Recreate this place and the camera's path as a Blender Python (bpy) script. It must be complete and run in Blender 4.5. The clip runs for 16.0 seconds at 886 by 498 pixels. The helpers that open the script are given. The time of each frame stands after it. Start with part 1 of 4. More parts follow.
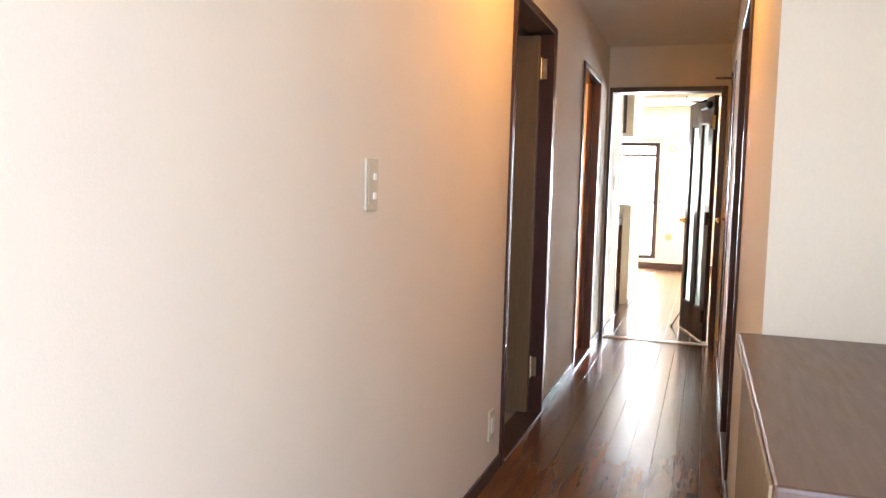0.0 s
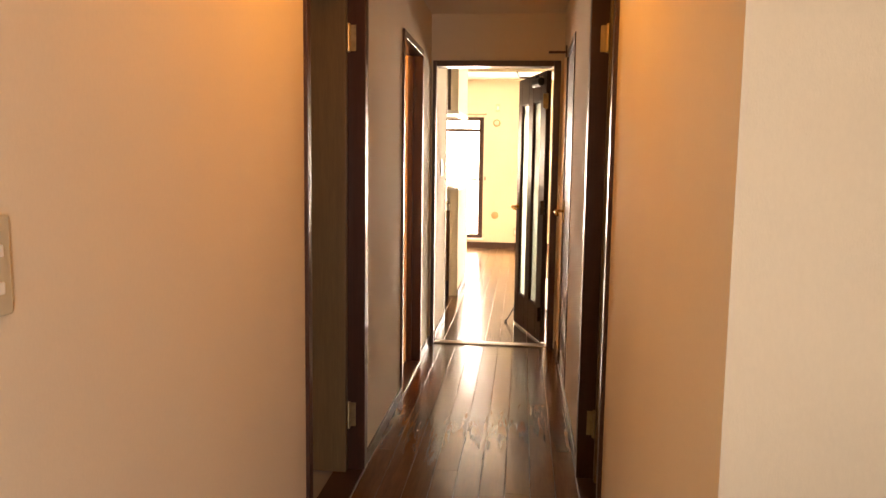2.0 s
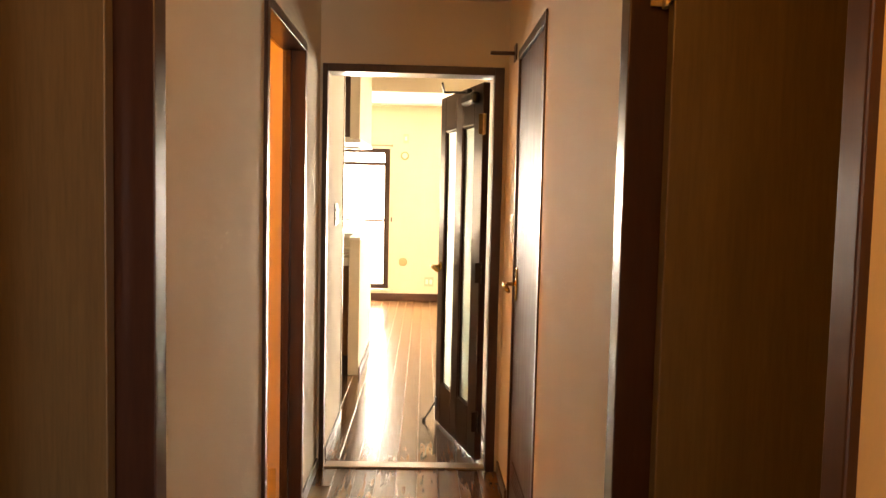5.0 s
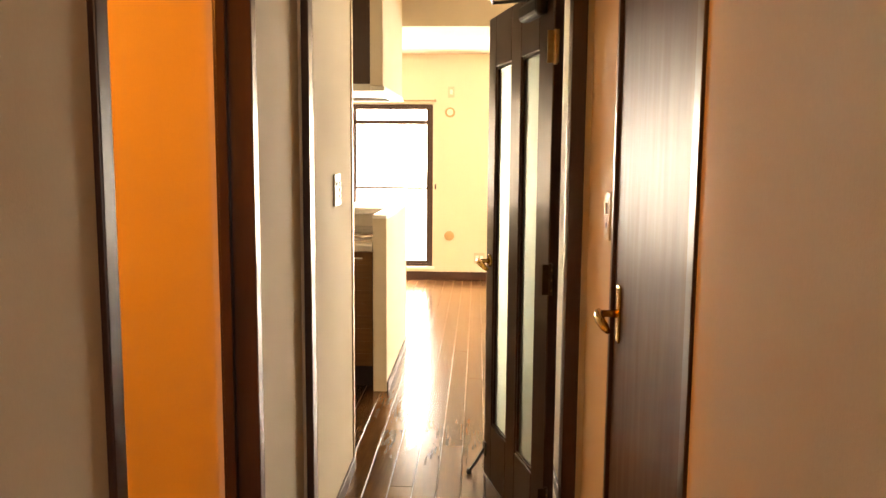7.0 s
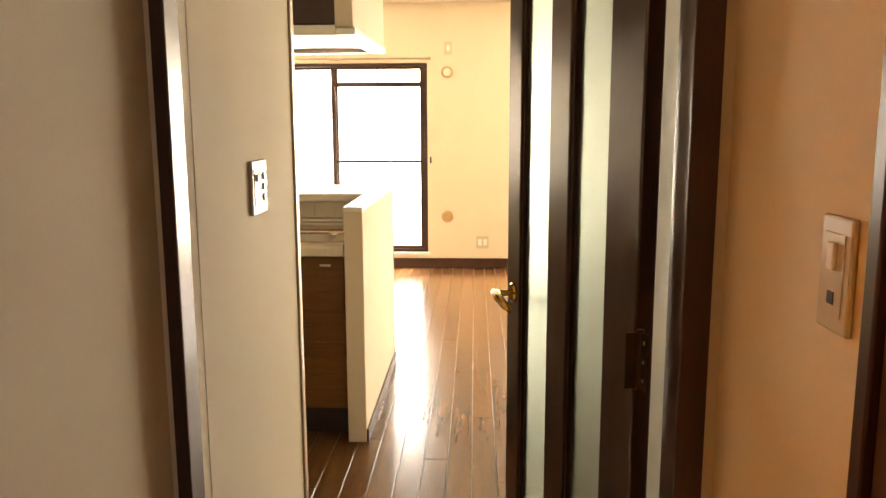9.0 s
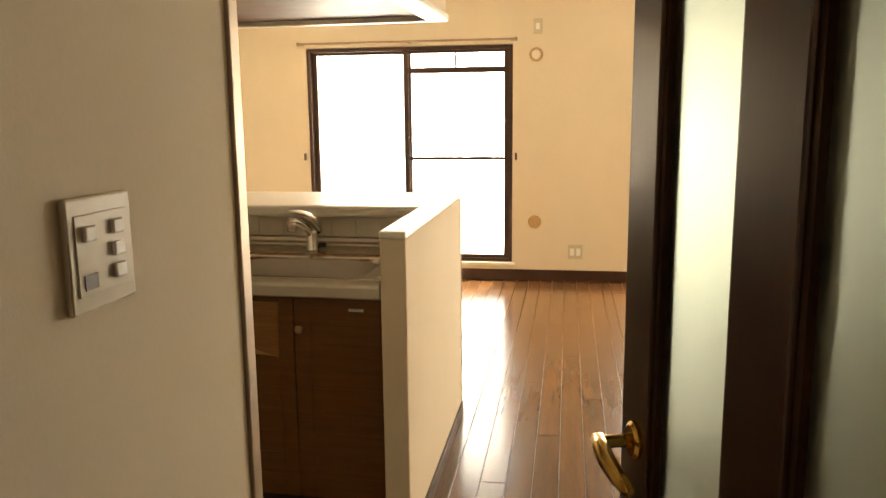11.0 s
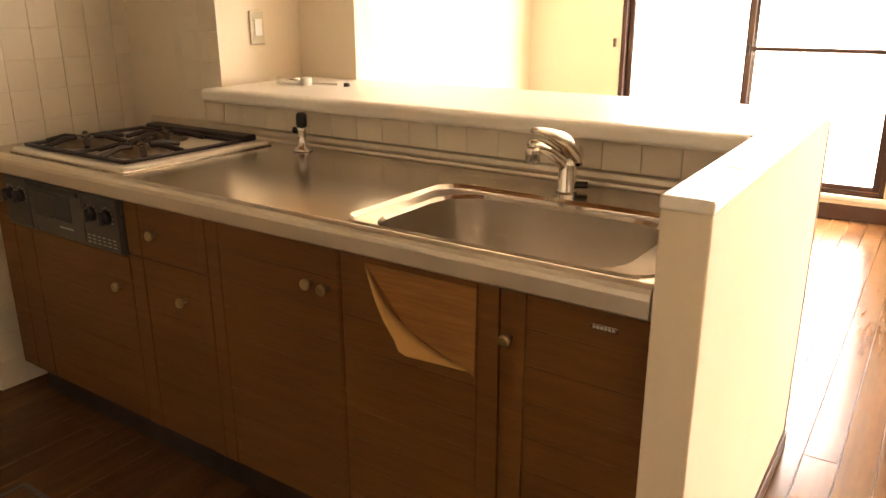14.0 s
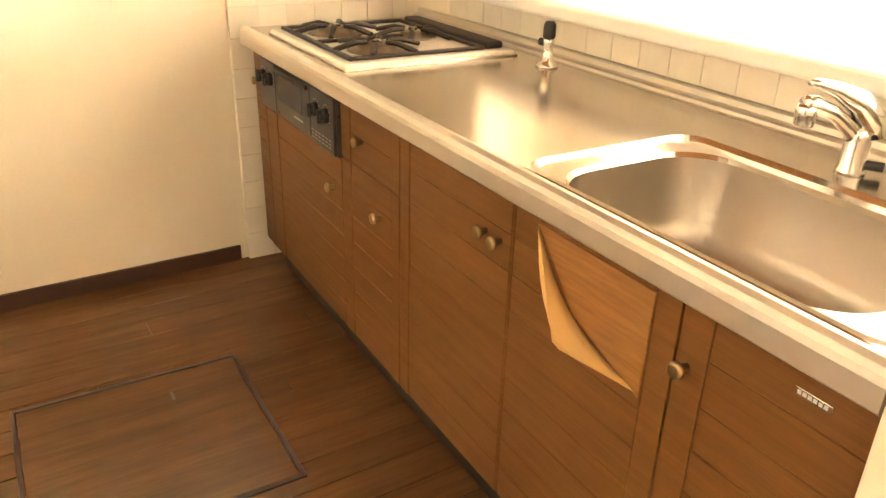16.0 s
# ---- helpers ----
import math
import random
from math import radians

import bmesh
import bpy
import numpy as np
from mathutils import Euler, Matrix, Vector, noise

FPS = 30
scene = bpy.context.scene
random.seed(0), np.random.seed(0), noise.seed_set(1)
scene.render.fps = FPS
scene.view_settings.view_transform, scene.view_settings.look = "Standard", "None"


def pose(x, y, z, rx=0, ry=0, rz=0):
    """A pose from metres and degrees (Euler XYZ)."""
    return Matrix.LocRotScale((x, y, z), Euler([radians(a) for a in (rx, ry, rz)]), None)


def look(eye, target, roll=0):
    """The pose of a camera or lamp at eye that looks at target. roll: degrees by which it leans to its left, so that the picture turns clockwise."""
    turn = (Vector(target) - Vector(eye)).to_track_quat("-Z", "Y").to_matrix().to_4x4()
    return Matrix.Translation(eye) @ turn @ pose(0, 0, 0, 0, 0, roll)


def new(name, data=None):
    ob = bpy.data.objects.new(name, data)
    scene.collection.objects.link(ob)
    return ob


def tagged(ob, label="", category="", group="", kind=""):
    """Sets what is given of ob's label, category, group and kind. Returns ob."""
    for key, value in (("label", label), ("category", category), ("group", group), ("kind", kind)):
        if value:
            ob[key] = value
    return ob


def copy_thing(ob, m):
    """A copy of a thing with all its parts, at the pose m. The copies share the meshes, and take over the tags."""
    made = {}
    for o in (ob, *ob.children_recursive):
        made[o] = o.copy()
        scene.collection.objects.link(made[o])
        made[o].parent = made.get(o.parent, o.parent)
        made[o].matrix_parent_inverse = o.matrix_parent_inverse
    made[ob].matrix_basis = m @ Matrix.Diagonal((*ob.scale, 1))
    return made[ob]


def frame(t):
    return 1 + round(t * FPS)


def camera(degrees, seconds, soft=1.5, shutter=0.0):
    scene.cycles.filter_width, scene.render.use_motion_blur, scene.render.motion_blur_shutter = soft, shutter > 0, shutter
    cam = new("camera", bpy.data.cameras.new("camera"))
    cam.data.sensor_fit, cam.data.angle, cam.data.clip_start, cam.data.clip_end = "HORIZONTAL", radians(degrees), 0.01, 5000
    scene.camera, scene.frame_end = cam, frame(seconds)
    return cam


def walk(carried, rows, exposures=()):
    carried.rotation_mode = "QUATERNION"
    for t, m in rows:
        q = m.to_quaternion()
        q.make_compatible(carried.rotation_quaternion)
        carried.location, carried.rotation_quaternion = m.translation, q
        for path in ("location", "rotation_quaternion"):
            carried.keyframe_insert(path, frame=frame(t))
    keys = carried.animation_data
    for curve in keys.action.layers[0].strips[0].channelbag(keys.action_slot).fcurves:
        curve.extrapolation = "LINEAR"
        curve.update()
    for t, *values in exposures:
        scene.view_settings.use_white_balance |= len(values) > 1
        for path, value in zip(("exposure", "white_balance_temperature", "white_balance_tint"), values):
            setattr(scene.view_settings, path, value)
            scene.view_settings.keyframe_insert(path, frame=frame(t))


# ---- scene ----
cam = camera(59.8, 16.0)
PATH = [
    (0, (0.768, -0.199, 1.156), (0.128, 1.689, 1.0), 1.6),
    (0.5, (0.717, -0.029, 1.16), (0.252, 1.903, 0.932), 1.5),
    (1, (0.631, 0.211, 1.239), (0.354, 2.171, 0.955), 1.3),
    (1.5, (0.619, 0.421, 1.249), (0.453, 2.396, 0.981), 0.9),
    (2, (0.638, 0.646, 1.295), (0.438, 2.623, 1.069), 0.8),
    (2.5, (0.563, 0.863, 1.29), (0.411, 2.848, 1.099), 1.0),
    (3, (0.508, 1.041, 1.302), (0.459, 3.034, 1.139), -0.1),
    (3.5, (0.524, 1.365, 1.322), (0.534, 3.359, 1.174), 0.2),
    (4, (0.529, 1.669, 1.363), (0.559, 3.663, 1.223), 1.6),
    (4.2, (0.508, 1.793, 1.356), (0.546, 3.788, 1.225), 1.7),
    (6.3, (0.541, 3.149, 1.366), (0.584, 5.138, 1.162), 0.5),
    (6.5, (0.566, 3.318, 1.374), (0.547, 5.305, 1.15), 0.4),
    (7, (0.556, 3.608, 1.371), (0.468, 5.593, 1.136), 0.4),
    (7.5, (0.528, 3.922, 1.372), (0.498, 5.904, 1.109), 0.2),
    (8, (0.586, 4.241, 1.384), (0.529, 6.213, 1.05), 0.1),
    (8.5, (0.552, 4.524, 1.379), (0.458, 6.494, 1.046), -0.2),
    (8.7, (0.518, 4.635, 1.385), (0.436, 6.608, 1.067), -0.2),
    (10.8, (0.494, 5.668, 1.375), (0.285, 7.628, 1.034), -0.5),
    (11, (0.516, 5.761, 1.385), (0.198, 7.707, 1.045), -0.6),
    (11.5, (0.536, 5.931, 1.389), (0.072, 7.838, 1.004), -0.9),
    (12, (0.463, 6.129, 1.395), (-0.002, 8.035, 1.009), -1.1),
    (12.5, (0.417, 6.258, 1.384), (-0.13, 8.123, 0.912), -0.6),
    (13, (0.428, 6.477, 1.357), (-0.369, 8.244, 0.862), -0.6),
    (13.5, (0.384, 6.69, 1.34), (-0.585, 8.338, 0.751), -0.8),
    (14, (0.301, 6.861, 1.324), (-0.739, 8.456, 0.714), -0.2),
    (14.5, (0.257, 6.982, 1.319), (-0.898, 8.454, 0.613), 0.3),
    (15, (0.247, 7.091, 1.326), (-1.044, 8.421, 0.574), 0.8),
    (15.5, (0.275, 7.191, 1.317), (-1.135, 8.364, 0.519), 0.9),
    (16, (0.257, 7.265, 1.323), (-1.265, 8.24, 0.467), 1.6),
]
EXPOSURES = [(0, 2.85, 5400, 10), (1.0, 2.7, 5700, 10), (1.5, 2.5, 6400, 14), (2.0, 2.3, 8200, 20), (3.0, 2.4, 8700, 19), (4.2, 2.5, 8000, 15), (6.5, 2.15, 8300, 15),
             (8.5, 1.9, 7800, 12), (11.0, 0.9, 7900, 10), (12.5, 0.52, 7500, 10), (13.5, 1.1, 7300, 14), (14.0, 1.95, 7600, 20),
             (14.5, 2.75, 7900, 18), (15.0, 3.3, 7200, 14), (16.0, 3.85, 6900, 11)]
walk(cam, [(t, look(e, g, r)) for t, e, g, r in PATH], EXPOSURES)

# ---- world, sun and lamps ----
SUN_EL, SUN_AZ = 58.0, 10.8          # degrees; the light travels towards -y and slightly -x
world = bpy.data.worlds.new("sky")
scene.world = world
world.use_nodes = True
wn = world.node_tree.nodes
sky = wn.new("ShaderNodeTexSky")
sky.sky_type, sky.sun_disc = "NISHITA", False
sky.sun_elevation, sky.sun_rotation = radians(SUN_EL), radians(SUN_AZ)
wn["Background"].inputs["Strength"].default_value = 0.15
world.node_tree.links.new(sky.outputs[0], wn["Background"].inputs["Color"])


def lamp(name, kind, place, energy, color, **more):
    data = bpy.data.lights.new(name, kind)
    data.energy, data.color = energy, color
    for key, value in more.items():
        if key == "size":
            data.shape, data.size, data.size_y = "RECTANGLE", value[0], value[1]
        elif key == "radius":
            data.shadow_soft_size = value
        elif key == "angle":
            data.angle = radians(value)
    ob = new(name, data)
    ob.matrix_world = place
    return ob


el, az = radians(SUN_EL), radians(SUN_AZ)
sun_from = Vector((math.sin(az) * math.cos(el), math.cos(az) * math.cos(el), math.sin(el)))
lamp("sun", "SUN", look(sun_from * 40, (0, 0, 0)), 4.5, (1.0, 0.94, 0.85), angle=0.5)
# the sky's light in the window openings and at the open front door
lamp("window_light", "AREA", look((-0.82, 12.5, 1.05), (-0.82, 8.0, 0.75)), 80, (1.0, 0.96, 0.88), size=(1.8, 1.85))
lamp("window_light", "AREA", look((2.03, 12.75, 1.05), (2.03, 8.0, 0.75)), 84, (1.0, 0.96, 0.88), size=(2.0, 1.85))
lamp("entrance_light", "AREA", look((1.35, -1.40, 1.15), (-0.5, -0.95, 1.15)), 17, (0.88, 0.90, 1.0), size=(0.85, 1.9))
WARM = (1.0, 0.42, 0.05)
lamp("hall_light", "POINT", pose(0.47, 2.45, 2.10), 2.5, WARM, radius=0.12)
lamp("washroom_light", "POINT", pose(-1.25, 4.75, 2.0), 6.8, (1.0, 0.36, 0.05), radius=0.1)


# ---- materials ----
def mat(name, color, rough=0.5, metal=0.0, spec=0.5, vary=0.08, scale=6.0, bump=0.0, bump_scale=200.0, coat=0.0,
        stretch=(1, 1, 1), grain=0.0, grain_scale=30.0, per_object=0.0, rough_vary=0.1, trans=0.0, ior=1.45):
    m = bpy.data.materials.new(name)
    m.use_nodes = True
    nt = m.node_tree
    n, link = nt.nodes, nt.links.new
    b = n["Principled BSDF"]
    b.inputs["Metallic"].default_value = metal
    b.inputs["Specular IOR Level"].default_value = spec
    b.inputs["Coat Weight"].default_value = coat
    b.inputs["Coat Roughness"].default_value = 0.08
    b.inputs["Transmission Weight"].default_value = trans
    b.inputs["IOR"].default_value = ior
    geo = n.new("ShaderNodeNewGeometry")
    mp = n.new("ShaderNodeVectorMath")
    mp.operation = "MULTIPLY"
    mp.inputs[1].default_value = stretch
    link(geo.outputs["Position"], mp.inputs[0])
    vec = mp.outputs[0]
    info = n.new("ShaderNodeObjectInfo")
    if per_object:
        off = n.new("ShaderNodeVectorMath")
        off.operation = "MULTIPLY_ADD"
        off.inputs[1].default_value = (1, 1, 1)
        sc = n.new("ShaderNodeMath")
        sc.operation = "MULTIPLY"
        sc.inputs[1].default_value = 37.0
        link(info.outputs["Random"], sc.inputs[0])
        link(vec, off.inputs[0])
        link(sc.outputs[0], off.inputs[2])
        vec = off.outputs[0]

    def tex(s, detail, rgh=0.55):
        t = n.new("ShaderNodeTexNoise")
        t.inputs["Scale"].default_value, t.inputs["Detail"].default_value, t.inputs["Roughness"].default_value = s, detail, rgh
        link(vec, t.inputs["Vector"])
        return t.outputs["Fac"]

    def amount(src, low, high):
        r = n.new("ShaderNodeMapRange")
        r.inputs["From Min"].default_value, r.inputs["From Max"].default_value = 0.3, 0.7
        r.inputs["To Min"].default_value, r.inputs["To Max"].default_value = low, high
        link(src, r.inputs["Value"])
        return r.outputs[0]

    def times(a, c):
        x = n.new("ShaderNodeMath")
        x.operation = "MULTIPLY"
        link(a, x.inputs[0])
        link(c, x.inputs[1])
        return x.outputs[0]

    big = tex(scale, 3)
    fac = amount(big, 1 - vary, 1 + vary)
    if grain:
        fac = times(fac, amount(tex(grain_scale, 6, 0.65), 1 - grain, 1 + grain))
    if per_object:
        r = n.new("ShaderNodeMapRange")
        r.inputs["To Min"].default_value, r.inputs["To Max"].default_value = 1 - per_object, 1 + per_object
        link(info.outputs["Random"], r.inputs["Value"])
        fac = times(fac, r.outputs[0])
    mul = n.new("ShaderNodeVectorMath")
    mul.operation = "SCALE"
    mul.inputs[0].default_value = color
    link(fac, mul.inputs["Scale"])
    link(mul.outputs[0], b.inputs["Base Color"])
    link(amount(tex(scale * 2.3, 4), max(0.02, rough * (1 - rough_vary)), rough * (1 + rough_vary)), b.inputs["Roughness"])
    if bump:
        bp = n.new("ShaderNodeBump")
        bp.inputs["Strength"].default_value, bp.inputs["Distance"].default_value = bump, 0.002
        link(tex(bump_scale, 3), bp.inputs["Height"])
        link(bp.outputs[0], b.inputs["Normal"])
    return m


M = {
    "paper": mat("cream_wallpaper", (0.715, 0.628, 0.488), 0.85, vary=0.03, scale=1.5, bump=0.22, bump_scale=420, grain=0.02, grain_scale=180, spec=0.25, stretch=(1, 1, 0.45)),
    "paper_cap": mat("white_laminate_cap", (0.80, 0.77, 0.70), 0.35, vary=0.03, scale=3, bump=0.05, bump_scale=60),
    "ceil": mat("ceiling_paper", (0.72, 0.66, 0.56), 0.9, vary=0.03, scale=2, bump=0.4, bump_scale=200, spec=0.2),
    "wood": mat("dark_stained_wood", (0.050, 0.020, 0.012), 0.30, vary=0.12, scale=3, grain=0.14, grain_scale=16, stretch=(9, 9, 0.7), rough_vary=0.03, coat=0.12),
    "leaf": mat("brown_veneer_door", (0.150, 0.098, 0.042), 0.42, vary=0.1, scale=2, grain=0.14, grain_scale=20, stretch=(8, 8, 0.5), rough_vary=0.04),
    "leaf_dark": mat("satin_brown_door", (0.085, 0.044, 0.023), 0.47, vary=0.14, scale=2, grain=0.10, grain_scale=12, stretch=(6, 6, 0.8), rough_vary=0.10, spec=0.27, bump=0.03, bump_scale=16),
    "plank": mat("brown_floorboard", (0.118, 0.053, 0.019), 0.20, vary=0.16, scale=2.2, grain=0.15, grain_scale=10, stretch=(10, 0.8, 1), per_object=0.13, rough_vary=0.05),
    "joint": mat("pale_joint", (0.20, 0.13, 0.08), 0.5, vary=0.2, scale=4),
    "base": mat("dark_baseboard", (0.050, 0.020, 0.012), 0.35, vary=0.15, scale=4, stretch=(2, 2, 2)),
    "cab": mat("kitchen_front_laminate", (0.158, 0.068, 0.019), 0.45, spec=0.28, vary=0.10, scale=3, grain=0.13, grain_scale=14, stretch=(0.7, 1, 14), bump=0.06, bump_scale=24),
    # near-black for the plinth, and for gap shade put into colour
    "cab_dark": mat("dark_plinth_and_gap_shade", (0.03, 0.015, 0.01), 0.6),
    # plywood tone darkened to include the shadow of the torn flap
    "peel": mat("bare_plywood_shaded", (0.28, 0.125, 0.033), 0.6, vary=0.12, scale=7, grain=0.2, grain_scale=16, stretch=(0.7, 1, 9)),
    "peel_back": mat("sheet_backing_paper", (0.55, 0.33, 0.12), 0.6, vary=0.08, scale=8),
    "steel": mat("brushed_steel", (0.56, 0.51, 0.44), 0.19, metal=1.0, vary=0.01, scale=3, rough_vary=0.01),
    "steel_edge": mat("matt_steel_edge", (0.62, 0.57, 0.49), 0.46, metal=1.0, vary=0.02, scale=4, rough_vary=0.05),
    "steel_sink": mat("satin_sink_steel", (0.45, 0.41, 0.355), 0.30, metal=1.0, vary=0.02, scale=4, rough_vary=0.03),
    "chrome": mat("chrome", (0.75, 0.74, 0.72), 0.08, metal=1.0, vary=0.02, scale=9),
    "brass": mat("brass", (0.62, 0.40, 0.12), 0.22, metal=1.0, vary=0.1, scale=14),
    "hinge": mat("pale_brass_plate", (0.46, 0.36, 0.20), 0.36, metal=0.9, vary=0.15, scale=40),
    "bronze": mat("dark_bronze_plate", (0.06, 0.04, 0.028), 0.4, metal=0.6, vary=0.15, scale=40),
    "antique": mat("aged_brass_knob", (0.42, 0.31, 0.16), 0.36, metal=1.0, vary=0.2, scale=40),
    "enamel": mat("cream_enamel", (0.72, 0.68, 0.58), 0.22, vary=0.05, scale=9),
    "iron": mat("cast_iron", (0.022, 0.014, 0.012), 0.5, vary=0.2, scale=30, bump=0.15, bump_scale=150),
    "burner": mat("burner_cap", (0.16, 0.12, 0.08), 0.45, metal=0.6, vary=0.2, scale=30),
    "panel": mat("dark_control_panel", (0.050, 0.045, 0.042), 0.3, vary=0.1, scale=12),
    "panel_mark": mat("panel_print", (0.45, 0.43, 0.40), 0.5),
    "black": mat("black_plastic", (0.012, 0.011, 0.011), 0.35, vary=0.1, scale=20),
    "plate": mat("ivory_plastic", (0.55, 0.49, 0.35), 0.38, vary=0.04, scale=20),
    "switch": mat("white_plastic", (0.80, 0.78, 0.72), 0.32, vary=0.03, scale=20),
    "tile": mat("cream_glazed_tile", (0.74, 0.67, 0.55), 0.2, vary=0.04, scale=8, per_object=0.025, bump=0.03, bump_scale=18),
    "grout": mat("tile_grout", (0.70, 0.62, 0.50), 0.8, vary=0.08, scale=20),
    "alu": mat("bronze_aluminium", (0.055, 0.030, 0.022), 0.34, metal=0.4, vary=0.1, scale=8),
    "trim": mat("bronze_corner_trim", (0.34, 0.25, 0.16), 0.4, metal=0.4, vary=0.1, scale=5),
    "wood_pale": mat("pale_threshold_wood", (0.46, 0.32, 0.18), 0.4, vary=0.12, scale=3, grain=0.2, grain_scale=14, stretch=(5, 1, 5)),
    "tatami": mat("tatami_straw", (0.42, 0.30, 0.13), 0.7, vary=0.08, scale=4, grain=0.18, grain_scale=90, stretch=(0.3, 3, 1), bump=0.3, bump_scale=160),
    "cloth": mat("brown_tatami_border", (0.10, 0.03, 0.018), 0.8, vary=0.1, scale=30),
    "shoe": mat("brown_cabinet_laminate", (0.105, 0.060, 0.040), 0.36, vary=0.08, scale=3, grain=0.12, grain_scale=14, stretch=(10, 1, 1)),
    "shoe_side": mat("tan_cabinet_side", (0.22, 0.15, 0.08), 0.5, vary=0.08, scale=3, grain=0.12, grain_scale=14, stretch=(1, 8, 1)),
    "vinyl": mat("pale_vinyl_floor", (0.45, 0.42, 0.36), 0.5, vary=0.06, scale=5),
    "vent": mat("tan_plastic_cover", (0.50, 0.33, 0.16), 0.45, vary=0.1, scale=30),
    "concrete": mat("pale_concrete", (0.50, 0.47, 0.42), 0.85, vary=0.12, scale=1.2, grain=0.1, grain_scale=16, bump=0.2, bump_scale=40),
    "stucco": mat("cream_stucco", (0.42, 0.28, 0.17), 0.85, vary=0.07, scale=1.5, bump=0.3, bump_scale=60),
    "asphalt": mat("asphalt", (0.11, 0.11, 0.11), 0.85, vary=0.15, scale=0.8, grain=0.15, grain_scale=40),
    "white_wall": mat("white_house_wall", (0.72, 0.71, 0.69), 0.8, vary=0.05, scale=1),
    "roof": mat("grey_roof", (0.16, 0.16, 0.17), 0.7, vary=0.12, scale=3),
    "foliage": mat("foliage", (0.07, 0.12, 0.03), 0.6, vary=0.3, scale=2.5),
    "bark": mat("bark", (0.12, 0.09, 0.06), 0.9, vary=0.2, scale=6),
    "car": mat("blue_grey_car_paint", (0.20, 0.28, 0.36), 0.25, vary=0.03, scale=3, coat=0.6),
    "dark_glass": mat("dark_window_glass", (0.03, 0.035, 0.04), 0.08),
    "rubber": mat("rubber", (0.02, 0.02, 0.02), 0.8),
}


def glass_mat(name, color, rough):
    m = bpy.data.materials.new(name)
    m.use_nodes = True
    b = m.node_tree.nodes["Principled BSDF"]
    b.inputs["Base Color"].default_value = (*color, 1)
    b.inputs["Roughness"].default_value = rough
    b.inputs["Transmission Weight"].default_value = 1.0
    b.inputs["IOR"].default_value = 1.45
    return m


M["glass"] = glass_mat("clear_glass", (0.97, 0.98, 0.97), 0.0)
M["frost"] = glass_mat("frosted_glass", (0.44, 0.49, 0.42), 0.42)


# ---- building blocks ----
def mesh_ob(name, bm, material, parent=None, label="", smooth=False):
    me = bpy.data.meshes.new(name)
    bm.normal_update()
    bm.to_mesh(me)
    bm.free()
    for mm in (material if isinstance(material, (list, tuple)) else [material]):
        me.materials.append(mm)
    if smooth:
        me.polygons.foreach_set("use_smooth", [True] * len(me.polygons))
    ob = new(name, me)
    if parent:
        ob.parent = parent
    if label:
        ob["label"] = label
    return ob


def part(name, bm, material, parent, label="", smooth=False):
    return mesh_ob(name, bm, material, parent, label, smooth)


def thing(name, label, category, group="", kind="", place=None):
    ob = new(name)
    ob.empty_display_size = 0.1
    if place is not None:
        ob.matrix_world = place
    return tagged(ob, label, category, group, kind)


def box(x0, x1, y0, y1, z0, z1, bev=0.0, bm=None, seg=2):
    own = bmesh.new()
    bmesh.ops.create_cube(own, size=1.0)
    for v in own.verts:
        v.co = ((x0 + x1) / 2 + v.co.x * (x1 - x0), (y0 + y1) / 2 + v.co.y * (y1 - y0), (z0 + z1) / 2 + v.co.z * (z1 - z0))
    if bev:
        bmesh.ops.bevel(own, geom=own.edges[:], offset=bev, segments=seg, profile=0.5, affect="EDGES")
    if bm is None:
        return own
    return merge(bm, own)


def merge(bm, own):
    me = bpy.data.meshes.new("tmp")
    own.to_mesh(me)
    own.free()
    bm.from_mesh(me)
    bpy.data.meshes.remove(me)
    return bm


def boxes(rows, bev=0.0):
    bm = bmesh.new()
    for r in rows:
        box(*r, bev, bm)
    return bm


def lathe(profile, seg=20, m=None, bm=None):
    """A turned shape from (radius, height) pairs round local z."""
    own = bmesh.new()
    rings = []
    for r, z in profile:
        rings.append([own.verts.new((r * math.cos(2 * math.pi * k / seg), r * math.sin(2 * math.pi * k / seg), z)) for k in range(seg)])
    for a, b in zip(rings, rings[1:]):
        for k in range(seg):
            own.faces.new((a[k], a[(k + 1) % seg], b[(k + 1) % seg], b[k]))
    own.faces.new(rings[0][::-1])
    own.faces.new(rings[-1])
    if m is not None:
        own.transform(m)
    return own if bm is None else merge(bm, own)


def tube(points, radii, seg=12, bm=None, flat=1.0):
    """A bent rod through points; flat squeezes its section."""
    own = bmesh.new()
    pts = [Vector(p) for p in points]
    rings = []
    for i, p in enumerate(pts):
        d = (pts[min(i + 1, len(pts) - 1)] - pts[max(i - 1, 0)]).normalized()
        u = d.cross(Vector((0, 0, 1)))
        u = u.normalized() if u.length > 0.01 else Vector((1, 0, 0))
        w = d.cross(u).normalized()
        r = radii[i] if isinstance(radii, (list, tuple)) else radii
        rings.append([own.verts.new(p + (u * math.cos(2 * math.pi * k / seg) * flat + w * math.sin(2 * math.pi * k / seg)) * r) for k in range(seg)])
    for a, b in zip(rings, rings[1:]):
        for k in range(seg):
            own.faces.new((a[k], a[(k + 1) % seg], b[(k + 1) % seg], b[k]))
    own.faces.new(rings[0][::-1])
    own.faces.new(rings[-1])
    bmesh.ops.recalc_face_normals(own, faces=own.faces[:])
    return own if bm is None else merge(bm, own)


def structure(name, bm, material, label, category):
    return tagged(mesh_ob(name, bm, material), label, category, kind="structure")


